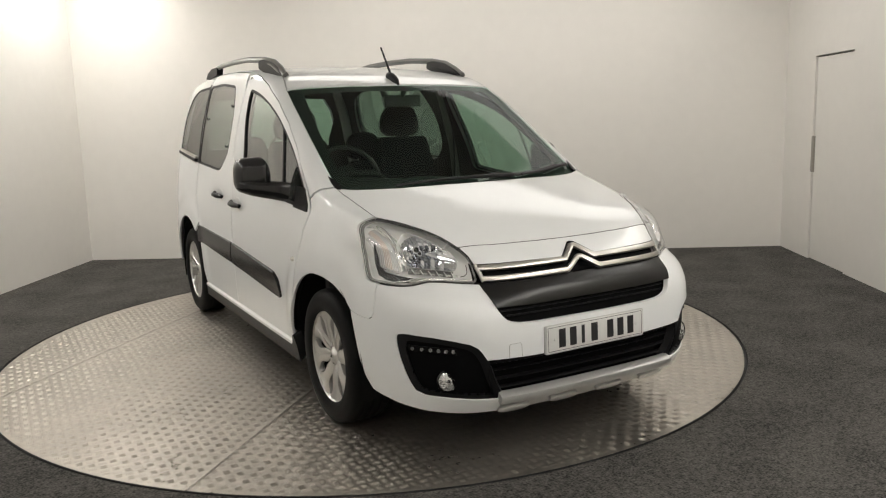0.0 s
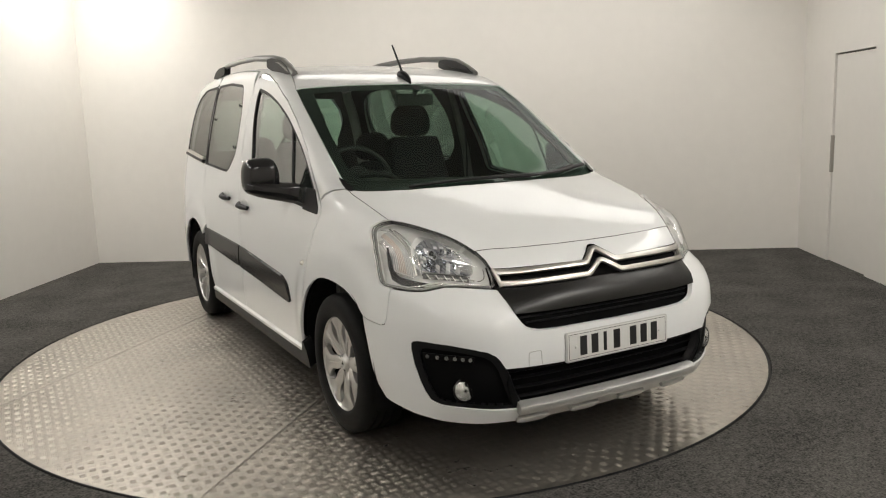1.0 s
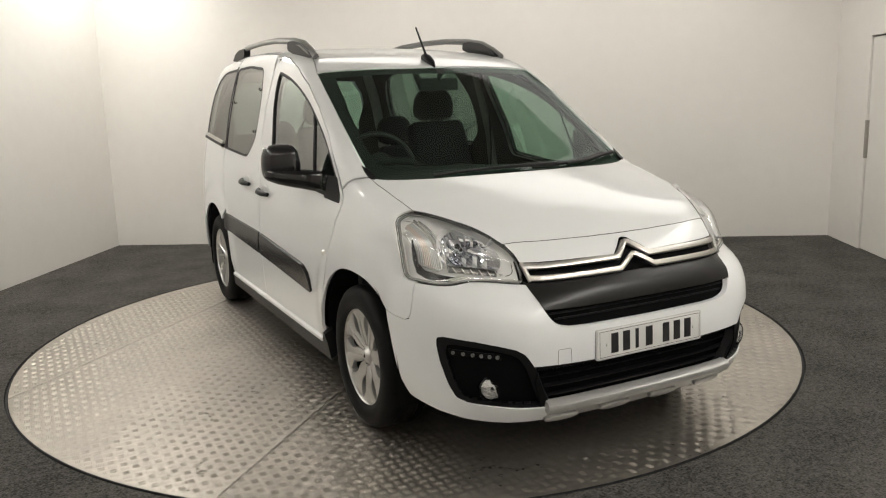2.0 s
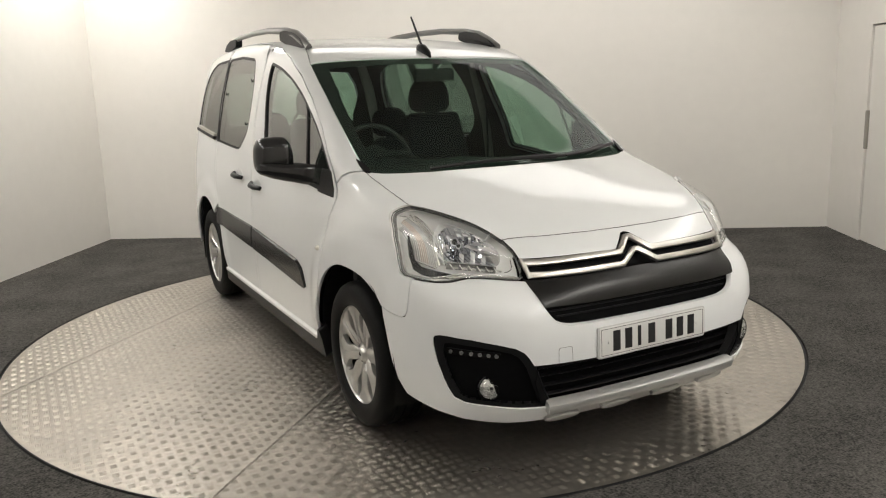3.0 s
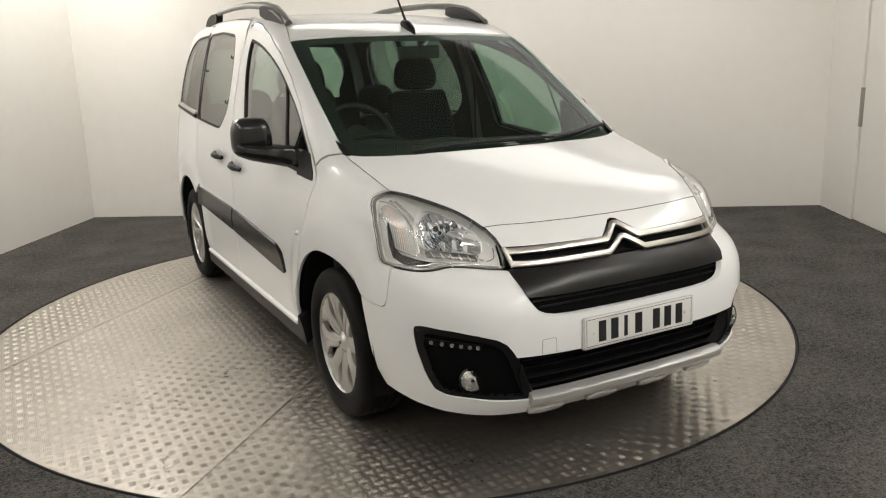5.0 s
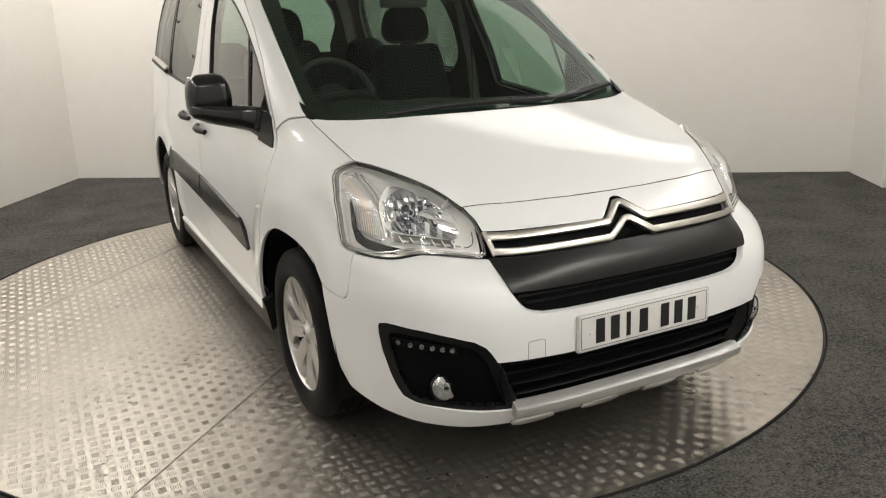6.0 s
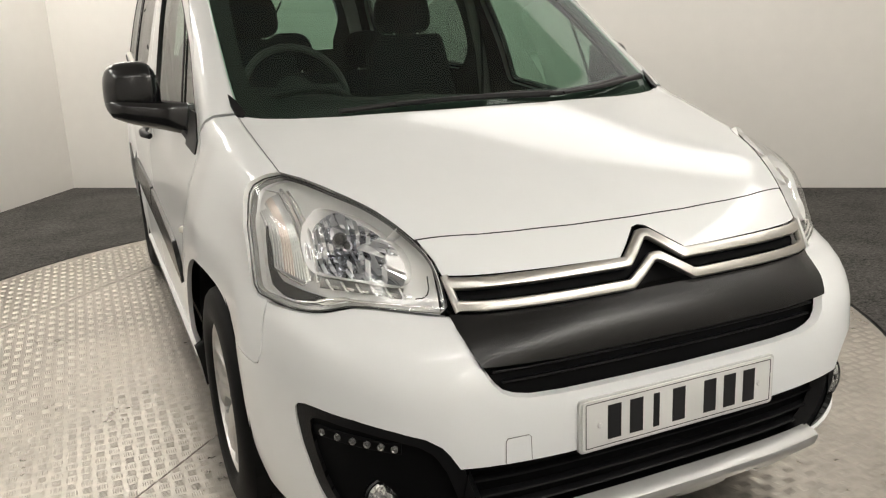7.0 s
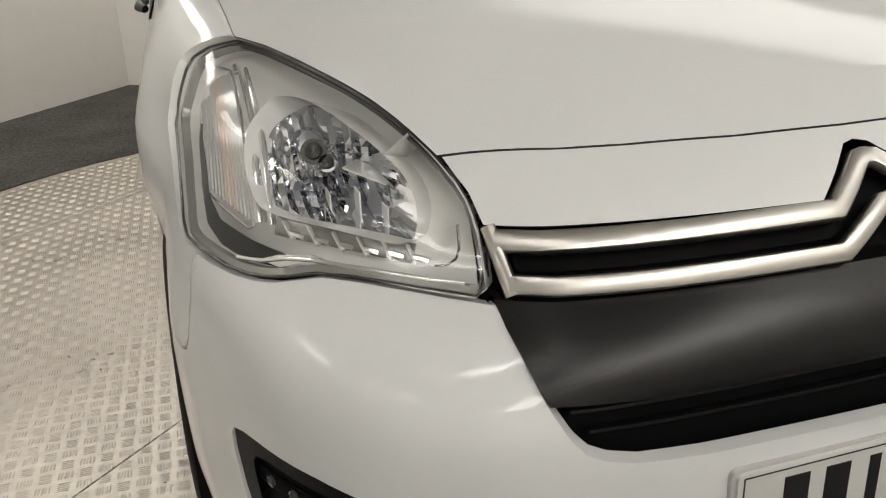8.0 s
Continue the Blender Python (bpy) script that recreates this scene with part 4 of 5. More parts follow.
for flip in (False, True):
    def m_(bm):
        return flipped(bm) if flip else bm
    hl = part("headlamp", m_(tube([tuple(q) for q in onto("ball", HEADLAMP[::2], -0.002)], 0.0022, 8, closed=True)), BEZEL, car, "large clear headlamp unit with chrome reflectors")
    ln = part("lens", m_(mesh_of(HEADLAMP, "ball", 0.002, 0.0, 0.025)), LENS, hl, "clear plastic lens")
    ln.visible_shadow = False
    part("housing", m_(mesh_of(keyhole(HEADLAMP, bowl_map), "ball", -0.045, -0.045, 0.02, lift=lambda q: 0.012 * np.sin(q[:, 0] * 9))), HOUSING, hl, "satin chrome lamp housing")
    # grey band under the upper edge, bright line along the foot, dark hook
    part("edge_band", m_(mesh_of(keyhole(HEADLAMP, shrink(HEADLAMP, 0.009)), "ball", -0.009, 0.012, 0.03)), EDGE_GREY, hl, "grey band under the lens edge")
    pth = [(-0.742, 0.7600), (-0.715, 0.7655), (-0.690, 0.7745), (-0.660, 0.7780), (-0.600, 0.7755), (-0.545, 0.7705), (-0.510, 0.7705)]
    part("foot_line", m_(ribbon(dense_line(pth, 0.01), 0.0055, 0.003, -0.012)), MIRROR_CHROME, hl, "bright chrome line along the foot")
    part("hook", m_(tube([tuple(q) for q in onto("front", [(-0.536, 0.783), (-0.524, 0.785), (-0.514, 0.792), (-0.509, 0.803), (-0.506, 0.826)], -0.018)], 0.0016, 6)), BEZEL, hl, "thin dark moulded line")
    # fluted indicator in its bright frame, and the divider beside it
    for k in range(13):
        t0 = k / 12
        a = (-0.753 + 0.040 * t0, 0.945 + 0.003 * t0)
        b = (-0.764 + 0.046 * t0, 0.815 - 0.018 * t0)
        pth = [(a[0] + (b[0] - a[0]) * t, a[1] + (b[1] - a[1]) * t) for t in np.linspace(0, 1, 7)]
        part("indicator_flute", m_(ribbon(pth, 0.0052, 0.0018, -0.036)), AMBER if k in (5, 6, 7, 8) else FLUTE, hl, "fluted indicator reflector")
    pth = [(-0.7595, 0.938), (-0.755, 0.950), (-0.735, 0.954), (-0.711, 0.953), (-0.714, 0.890), (-0.7165, 0.795), (-0.724, 0.790), (-0.762, 0.808), (-0.767, 0.818)]
    part("indicator_frame", m_(tube([tuple(q) for q in onto("front", dense_line(pth, 0.012), -0.031)], 0.0020, 6)), MIRROR_CHROME, hl, "bright chrome line framing the indicator")
    for x0, x1, w, h in ((-0.7015, -0.7065, 0.010, 0.010), (-0.689, -0.695, 0.007, 0.006)):
        pth = [(x0 + (x1 - x0) * t, 0.952 - 0.152 * t) for t in np.linspace(0, 1, 9)]
        part("divider", m_(ribbon(pth, w, h, -0.036)), MIRROR_CHROME, hl, "bright chrome divider")
    crn = [(-0.7785, 0.905), (-0.7755, 0.905), (-0.7795, 0.82), (-0.769, 0.795), (-0.735, 0.785), (-0.700, 0.779), (-0.688, 0.771), (-0.706, 0.762), (-0.742, 0.759), (-0.772, 0.764), (-0.788, 0.780), (-0.789, 0.82), (-0.7845, 0.875)]
    part("dark_corner", m_(mesh_of(as_map("ball", [("front", crn + crn[:1])])[:-1], "ball", -0.021, 0.0, 0.02)), DARK_GLASSY, hl, "dark glassy lower corner")
    pat = [(-0.728, 0.766), (-0.705, 0.777), (-0.672, 0.784), (-0.655, 0.780), (-0.684, 0.772), (-0.706, 0.763)]
    part("chrome_patch", m_(mesh_of(as_map("ball", [("front", pat + pat[:1])])[:-1], "ball", -0.017, 0.004, 0.02)), MIRROR_CHROME, hl, "bright chrome patch beside the dark corner")
    # reflector bowl with upright flutes, sunk behind its opening
    bm = bmesh.new()
    depth0 = onto("ball", bowl_map, -0.046)
    o = depth0[:, [0, 2]]
    mid = np.array((-0.622, 0.858))
    bm.faces.new([bm.verts.new((q[0], 0, q[1])) for q in o])
    for k in range(-12, 13):
        bmesh.ops.bisect_plane(bm, geom=bm.verts[:] + bm.edges[:] + bm.faces[:], dist=1e-6, plane_co=(mid[0] + 0.0085 * k + 1e-5, 0, 0), plane_no=(1, 0, 0.04))
    for k in range(-7, 8):
        bmesh.ops.bisect_plane(bm, geom=bm.verts[:] + bm.edges[:] + bm.faces[:], dist=1e-6, plane_co=(0, 0, mid[1] + 0.010 * k + 1e-5), plane_no=(0, 0, 1))
    angles = np.arctan2(o[:, 1] - mid[1], o[:, 0] - mid[0])
    order = np.argsort(angles)
    reach = np.hypot(o[:, 0] - mid[0], o[:, 1] - mid[1])
    for v in bm.verts:
        dx, dz = v.co.x - mid[0], v.co.z - mid[1]
        ang = math.atan2(dz, dx)
        far_r = np.interp(ang, angles[order], reach[order], period=math.tau)
        rim = np.interp(ang, angles[order], depth0[order, 1], period=math.tau)
        k = min(1.0, math.hypot(dx, dz) / far_r)
        y = rim + (-1.845 - rim) * (1 - k ** 2.0)
        if k < 0.97:
            cell = math.sin(math.floor(dx / 0.0085 + 0.5) * 12.9 + math.floor(dz / 0.03 + 0.5) * 4.1)
            y += 0.0080 * (saw(dx + 0.04 * dz, 0.017) - 0.5) + 0.0035 * cell
        v.co.y = y
    bmesh.ops.recalc_face_normals(bm, faces=bm.faces)
    part("reflector", m_(bm), BOWL_CHROME, hl, "fluted chrome reflector bowl")
    for cx, cz, r in ((-0.633, 0.879, 0.017), (-0.617, 0.862, 0.012)):
        bm = lathe([(r * 0.62, -0.002), (r * 0.68, 0.004), (r, 0.004), (r * 1.15, -0.004), (r * 1.2, -0.05)], 20, Matrix.Translation((cx, -1.885, cz)) @ Matrix.Rotation(radians(90), 4, "X"))
        part("bulb_shield", m_(bm), BOWL_CHROME, hl, "round bulb shield")
        bm = lathe([(0.0005, 0.001), (r * 0.60, -0.001), (r * 0.62, -0.02)], 14, Matrix.Translation((cx, -1.885, cz)) @ Matrix.Rotation(radians(90), 4, "X"))
        part("bulb", m_(bm), BEZEL, hl, "dark bulb tip")
    for x, z0, z1, y0 in ((-0.594, 0.848, 0.800, -1.955), (-0.567, 0.832, 0.798, -1.985), (-0.625, 0.840, 0.806, -1.925)):
        part("reflector_rib", m_(box_bm((0.0016, 0.03, (z0 - z1) * 0.8), (x, y0, (z0 + z1) / 2), 0.0)), HOUSING, hl, "thin reflector rib")
    bm = box_bm((0.062, 0.040, 0.0025), (0, 0, 0), 0.0, m=Matrix.Translation((-0.566, -1.910, 0.850)) @ Matrix.Rotation(radians(-38), 4, "Z") @ Matrix.Rotation(radians(16), 4, "Y"))
    part("reflector_ledge", m_(bm), HOUSING, hl, "slanting bright ledge across the bowl")
    # stepped dark shelf with bright teeth below the bowl
    pth = [(-0.690, 0.800), (-0.650, 0.799), (-0.600, 0.794), (-0.550, 0.786)]
    part("shelf", m_(ribbon(dense_line(pth, 0.01), 0.024, 0.004, -0.040)), EDGE_GREY, hl, "grey stepped shelf below the bowl")
    for k in range(6):
        x = -0.676 + 0.025 * k
        z = 0.799 - 0.0024 * k
        part("chrome_tooth", m_(ribbon([(x, z - 0.003), (x + 0.008, z - 0.004), (x + 0.015, z - 0.006)], 0.007, 0.007, -0.036)), MIRROR_CHROME, hl, "small bright step along the lamp's foot")
        part("tooth_side", m_(ribbon([(x - 0.004, z + 0.009), (x - 0.001, z), (x + 0.003, z - 0.010)], 0.004, 0.008, -0.037)), HOUSING, hl, "slanting face between the steps")

# ---- the car: sides, wheels and roof fittings ----
SILL = [(-0.985, 0.205), (-0.96, 0.335), (-0.938, 0.340), (-0.905, 0.293), (-0.4, 0.293), (0.4, 0.294), (0.925, 0.295), (0.95, 0.215)]
both("sill_cladding", side_map(SILL, 0.008), "cyl", BLACK, car, "black plastic sill cladding", off=0.010, flange=0.05)
both("sill_strip", side_map([(-0.90, 0.284), (0.92, 0.287), (0.92, 0.302), (-0.90, 0.300)], 0.004), "cyl", PAINT, car, "white sill edge", off=0.014, flange=0.02)
MOULD_F = [(0.118, 0.685), (-0.68, 0.632), (-0.750, 0.600), (-0.786, 0.505), (0.118, 0.562)]
MOULD_R = [(0.138, 0.686), (0.985, 0.707), (0.955, 0.605), (0.138, 0.563)]
for doors, pts in ((front_doors, MOULD_F), (slide_doors, MOULD_R)):
    for i, d in enumerate(doors):
        bm = mesh_of(side_map(pts, 0.014), "cyl", 0.012, 0.016, 0.03, lift=lambda q: 0.006 * np.sin(np.clip((q[:, 1] + 0.345) / 0.16, 0, 1) * math.pi))
        part("side_moulding", flipped(bm) if i else bm, GREY_TRIM, d, "dark grey rubbing strip")

def handle(y, z, door_ob, flip):
    q = onto("side", [(y + 0.10, z + 0.005), (y + 0.04, z), (y - 0.04, z - 0.003), (y - 0.10, z - 0.008)])
    o = [Vector(p) for p in q]
    out = [0.012, 0.034, 0.036, 0.016]
    bm = tube([p + Vector((-d, 0, 0)) for p, d in zip(o, out)], [0.014, 0.017, 0.017, 0.013], 12, flat=0.8)
    h = part("door_handle", flipped(bm) if flip else bm, BLACK, door_ob, "black door handle")
    c = onto("side", [(y - 0.01, z + 0.006)])[0]
    bm = lathe([(0.0005, 0.002), (0.6, 0.003), (0.9, 0.004), (1.0, 0.001)], 26, Matrix.Translation(c) @ Matrix.Rotation(radians(-90), 4, "Y") @ Matrix.Diagonal((0.036, 0.07, 0.8, 1)))
    part("handle_dish", flipped(bm) if flip else bm, PAINT, h, "white handle dish")


for i in (0, 1):
    handle(0.005, 0.940, front_doors[i], i)
    handle(0.405, 0.968, slide_doors[i], i)
    # indicator repeater on the wing
    q = onto("side", [(-1.023, 0.746)])[0]
    bm = lathe([(0.0005, 0.014), (0.008, 0.012), (0.014, 0.006), (0.016, 0.0)], 18, Matrix.Translation(q) @ Matrix.Rotation(radians(-90), 4, "Y") @ Matrix.Diagonal((0.8, 1.3, 1, 1)))
    part("side_repeater", flipped(bm) if i else bm, mat("repeater", (0.75, 0.73, 0.66), 0.15, coat=0.8), car, "small clear side indicator")
    # hinge studs and vent catch of the rear windows
    for y, z, d in ((0.425, 1.53, 0), (1.0, 1.455, 0), (0.385, 1.275, 0)):
        q = onto("side", [(y, z)])[0]
        bm = lathe([(0.0005, 0.006), (0.009, 0.005), (0.011, 0.0)], 12, Matrix.Translation(q) @ Matrix.Rotation(radians(-90), 4, "Y"))
        part("window_stud", flipped(bm) if i else bm, GASKET, slide_doors[i], "black window stud")
    bm = ribbon([(1.70, 1.212), (1.5, 1.196), (1.3, 1.180), (1.12, 1.166)], 0.048, 0.020, -0.004, src="side")
    part("window_catch", flipped(bm) if i else bm, CHROME, quarters[i], "bright window rail")
    bm = ribbon([(1.70, 1.207), (1.5, 1.191), (1.3, 1.175), (1.12, 1.161)], 0.024, 0.024, -0.004, src="side")
    part("window_catch_insert", flipped(bm) if i else bm, GASKET, quarters[i], "black insert")

# door mirrors
def door_mirror(flip):
    bm = bmesh.new()
    bmesh.ops.create_uvsphere(bm, u_segments=32, v_segments=20, radius=1.0)
    for v in bm.verts:
        x, y, z = v.co
        # superellipsoid housing, wide and tall, narrow at the top inner corner
        px, pz = math.copysign(abs(x) ** 0.55, x), math.copysign(abs(z) ** 0.62, z)
        py = math.copysign(abs(y) ** 0.8, y)
        w = 0.088 - 0.016 * max(0, pz) * (1 if px > 0 else 0.3)
        v.co = (-0.953 + px * w, -0.668 + py * (0.062 if y < 0 else 0.05) - 0.03 * px, 1.152 + pz * 0.092 + 0.004 * px)
    sm = smooth(bm, 60)
    mr = part("door_mirror", flipped(sm) if flip else sm, GLOSS_BLACK, car, "gloss black door mirror")
    bm = bmesh.new()
    rows = []
    for x, y, z, hy, hz in ((-1.036, -0.655, 1.104, 0.020, 0.012), (-1.020, -0.664, 1.096, 0.042, 0.030), (-0.975, -0.678, 1.086, 0.056, 0.040), (-0.92, -0.692, 1.077, 0.058, 0.046), (-0.87, -0.712, 1.069, 0.054, 0.049), (-0.83, -0.745, 1.062, 0.050, 0.052), (-0.795, -0.785, 1.056, 0.050, 0.054)):
        ring = []
        for k in range(24):
            c, d = math.cos(k * math.tau / 24), math.sin(k * math.tau / 24)
            ring.append(bm.verts.new((x, y + hy * math.copysign(abs(c) ** 0.6, c), z + hz * math.copysign(abs(d) ** 0.6, d))))
        rows.append(ring)
    for a, b in zip(rows, rows[1:]):
        for k in range(24):
            bm.faces.new((a[k], a[(k + 1) % 24], b[(k + 1) % 24], b[k]))
    bm.faces.new(rows[0])
    bm.faces.new(rows[-1])
    bmesh.ops.recalc_face_normals(bm, faces=bm.faces)
    bm = smooth(bm, 55)
    part("mirror_arm", flipped(bm) if flip else bm, GLOSS_BLACK, mr, "black mirror foot and arm")
    bm = box_bm((0.14, 0.004, 0.15), (-0.953, -0.615, 1.155), 0.0018)
    part("mirror_glass", flipped(bm) if flip else bm, MIRROR_CHROME, mr, "mirror glass")


door_mirror(False)
door_mirror(True)

# roof rails
def roof_rail(flip):
    path = [(0.0, -0.268, 1.700), (0.0, -0.18, 1.738), (0.0, -0.06, 1.782), (0.0, 0.12, 1.812), (0, 0.45, 1.838), (0, 0.80, 1.846), (0, 1.15, 1.842), (0, 1.36, 1.826), (0, 1.50, 1.790)]
    bm = tube([(-0.600 + 0.01 * k / 8, y, z - 0.014) for k, (x, y, z) in enumerate(path)], [0.020, 0.026, 0.027, 0.024, 0.022, 0.022, 0.023, 0.024, 0.018], 12, flat=0.62)
    r = part("roof_rail", flipped(bm) if flip else bm, mat("rail_grey", (0.16, 0.158, 0.152), 0.36, metal=0.45, var=0.05, scale=40), car, "grey metal roof rail with black feet")
    for pts in ([(-0.262, 1.682), (-0.18, 1.735), (-0.06, 1.778), (0.08, 1.798), (0.17, 1.795), (0.18, 1.750), (0.0, 1.700), (-0.1, 1.690)], [(1.18, 1.822), (1.34, 1.822), (1.46, 1.795), (1.53, 1.755), (1.40, 1.745), (1.2, 1.770)]):
        bm = raise_poly([(y, z) for y, z in rounded(pts, 0.02)], 0.046, Matrix(((0, 0, 1, -0.618), (1, 0, 0, 0), (0, 1, 0, 0), (0, 0, 0, 1))), 0.008)
        part("rail_foot", flipped(bm) if flip else bm, BLACK, r, "black plastic rail foot")


roof_rail(False)
roof_rail(True)
rz = onto("top", [(0, -0.525), (0, -0.49), (0, -0.44), (0, -0.405), (0, -0.385)])[:, 2]
ant = part("aerial", tube([(0, -0.435, rz[2] + 0.02), (0, -0.37, 1.756), (0, -0.305, 1.845)], [0.0075, 0.006, 0.005], 10), GASKET, car, "black roof aerial leaning back")
bm = tube([(0, -0.525, rz[0] + 0.002), (0, -0.49, rz[1] + 0.008), (0, -0.44, rz[2] + 0.014), (0, -0.405, rz[3] + 0.010), (0, -0.385, rz[4])], [0.006, 0.020, 0.026, 0.024, 0.012], 14)
part("aerial_foot", bm, BLACK, ant, "black aerial foot")

# wipers and their covers
for pth, lab in (([(0.672, -1.235), (0.60, -1.268), (0.42, -1.352), (0.25, -1.408)], "passenger"), ([(0.19, -1.415), (0.0, -1.412), (-0.15, -1.408), (-0.30, -1.398)], "driver")):
    p = onto("top", pth, 0.012)
    arm = part("wiper_arm", tube([tuple(q) for q in p], [0.012, 0.010, 0.008, 0.006], 8, flat=0.7), BLACK, car, "black wiper arm")
    b = onto("top", [(x - 0.01, y + 0.016) for x, y in [(pth[1][0], pth[1][1]), (pth[2][0], pth[2][1]), (pth[3][0], pth[3][1]), (2 * pth[3][0] - pth[2][0], pth[3][1] + 0.010)]], 0.006)
    part("wiper_blade", tube([tuple(q) for q in b], 0.007, 8), GASKET, arm, "black wiper blade")
for flip in (False, True):
    tri = [(-0.722, -1.262), (-0.728, -1.215), (-0.726, -1.175), (-0.712, -1.205), (-0.698, -1.262), (-0.705, -1.278)]
    bm = mesh_of(dense(tri), "top", 0.006, 0.014, 0.03)
    part("cowl_corner", flipped(bm) if flip else bm, BLACK, car, "black plastic cowl corner")

# wheels
def wheel(y, flip, steer=0.0):
    base = Matrix.Translation((-0.754, y, HUB_Z)) @ Matrix.Rotation(radians(steer), 4, "Z") @ Matrix.Rotation(radians(-90), 4, "Y")

    def m_(bm):
        bmesh.ops.transform(bm, matrix=base, verts=bm.verts)
        return flipped(bm) if flip else bm
    rim_p = [(0.200, -0.09), (0.205, 0.06), (0.2105, 0.084), (0.2155, 0.091), (0.218, 0.088), (0.218, 0.078)]
    w = part("wheel", m_(lathe(rim_p, 64)), ALLOY, car, "silver alloy wheel with broad spokes")
    tyre = [(0.212, 0.085), (0.224, 0.101), (0.245, 0.1075), (0.275, 0.108), (0.300, 0.101), (0.313, 0.090), (0.3205, 0.072), (0.322, 0.045), (0.316, 0.043), (0.316, 0.037), (0.322, 0.035), (0.322, 0.006), (0.316, 0.004), (0.316, -0.004), (0.322, -0.006), (0.322, -0.035), (0.316, -0.037), (0.316, -0.043), (0.322, -0.045), (0.3205, -0.072), (0.313, -0.090), (0.300, -0.101), (0.260, -0.108), (0.212, -0.09)]
    part("tyre", m_(lathe(tyre, 96)), RUBBER, w, "black tyre")
    # barrel colour carries the shade seen through the spoke slots
    part("barrel", m_(lathe([(0.199, 0.05), (0.196, -0.09), (0.05, -0.09)], 48)), mat("barrel_dark", (0.03, 0.03, 0.03), 0.5, metal=0.5), w, "wheel barrel, coloured dark for the shade behind the spokes")
    part("brake_disc", m_(lathe([(0.05, -0.012), (0.138, -0.012), (0.138, -0.03), (0.05, -0.03)], 40)), mat("disc_steel", (0.30, 0.29, 0.27), 0.35, metal=0.9), w, "steel brake disc")
    part("hub", m_(lathe([(0.0005, 0.076), (0.028, 0.0755), (0.032, 0.072), (0.036, 0.066), (0.050, 0.060), (0.058, 0.040), (0.05, -0.02)], 36)), ALLOY, w)
    part("hub_cap", m_(lathe([(0.0005, 0.079), (0.024, 0.078), (0.027, 0.0745)], 28)), SILVER, w, "silver hub cap with a plain emblem disc")
    bm = lathe([(0.0005, 0.0805), (0.012, 0.080), (0.0125, 0.078)], 3)
    part("emblem", m_(bm), GREY_TRIM, w, "plain dark emblem")
    n = 8
    for k in range(n):
        bm = bmesh.new()
        rows = []
        for j in range(9):
            t = j / 8
            r = 0.046 + 0.166 * t
            half = math.pi * r / n - 0.5 * (0.002 + 0.046 * math.sin(math.pi * min(1, max(0, (t - 0.34) / 0.60))) ** 0.8)
            zc = 0.062 + 0.010 * math.sin(t * math.pi) + 0.020 * t ** 2
            prof = [(-1, -0.022), (-0.95, -0.003), (-0.66, 0.003), (-0.1, -0.002), (0.0, 0.004), (0.66, 0.003), (0.95, -0.003), (1, -0.022)]
            rows.append([bm.verts.new((r * math.cos(u * half / r), r * math.sin(u * half / r), zc + h)) for u, h in prof])
        for a, b in zip(rows, rows[1:]):
            for q in range(7):
                bm.faces.new((a[q], b[q], b[q + 1], a[q + 1]))
        bmesh.ops.recalc_face_normals(bm, faces=bm.faces)
        bmesh.ops.rotate(bm, cent=(0, 0, 0), matrix=Matrix.Rotation(k * math.tau / n + 0.2, 3, "Z"), verts=bm.verts)
        part("spoke", m_(smooth(bm, 50)), ALLOY, w)
    for k in range(4):
        a = k * math.tau / 4 + 0.5
        bm = lathe([(0.0005, 0.062), (0.009, 0.062), (0.0105, 0.056), (0.0105, 0.04)], 8, Matrix.Translation((0.042 * math.cos(a), 0.042 * math.sin(a), 0)))
        part("wheel_bolt", m_(bm), CHROME, w)


for y in (HUB_F, HUB_R):
    for flip in (False, True):
        wheel(y, flip)
    for flip in (False, True):
        cy = -1.345 if y < 0 else HUB_R
        bm = bmesh.new()
        rows = []
        for k in range(25):
            a = radians(-15 + 210 * k / 24)
            rows.append([bm.verts.new((x, cy + 0.412 * math.cos(a), 0.32 + 0.412 * math.sin(a))) for x in (-0.845, -0.50)])
        for a, b in zip(rows, rows[1:]):
            bm.faces.new((a[0], a[1], b[1], b[0]))
        f = bm.faces.new([r[1] for r in rows])
        bmesh.ops.recalc_face_normals(bm, faces=bm.faces)
        part("arch_liner", flipped(bm) if flip else bm, RUBBER, car, "black wheel arch liner")
# underside
part("underbody", box_bm((1.02, 4.0, 0.10), (0, -0.05, 0.26), 0.02), RUBBER, car, "black underside")
# added box that keeps light from leaking through under the bonnet
part("light_blocker", box_bm((1.0, 0.68, 0.40), (0, -1.68, 0.50), 0.02), RUBBER, car, "added black box that blocks light under the bonnet")

# ---- the car: cabin ----
part("bulkhead", box_bm((1.56, 0.05, 0.66), (0, -1.22, 0.70), 0.01), TRIM_DARK, car, "dark bulkhead")
part("cabin_floor", box_bm((1.60, 3.0, 0.04), (0, 0.35, 0.36), 0.0), TRIM_DARK, car, "dark cabin floor")
# dashboard: a rolled top that runs forward under the screen
bm = bmesh.new()
rows = []
for k in range(25):
    x = -0.76 + 1.52 * k / 24
    hood = 0.045 * math.exp(-((x + 0.40) / 0.20) ** 2) + 0.02 * math.exp(-(x / 0.16) ** 2)
    prof = [(-1.30, 1.035), (-1.10, 1.062), (-0.95, 1.075 + hood * 0.5), (-0.80, 1.072 + hood), (-0.73, 1.050 + hood), (-0.72, 0.98), (-0.76, 0.85), (-0.80, 0.60)]
    rows.append([bm.verts.new((x, y + 0.10 * (x / 0.76) ** 2 * (1 if y < -1.0 else 0), z - 0.03 * (x / 0.76) ** 4)) for y, z in prof])
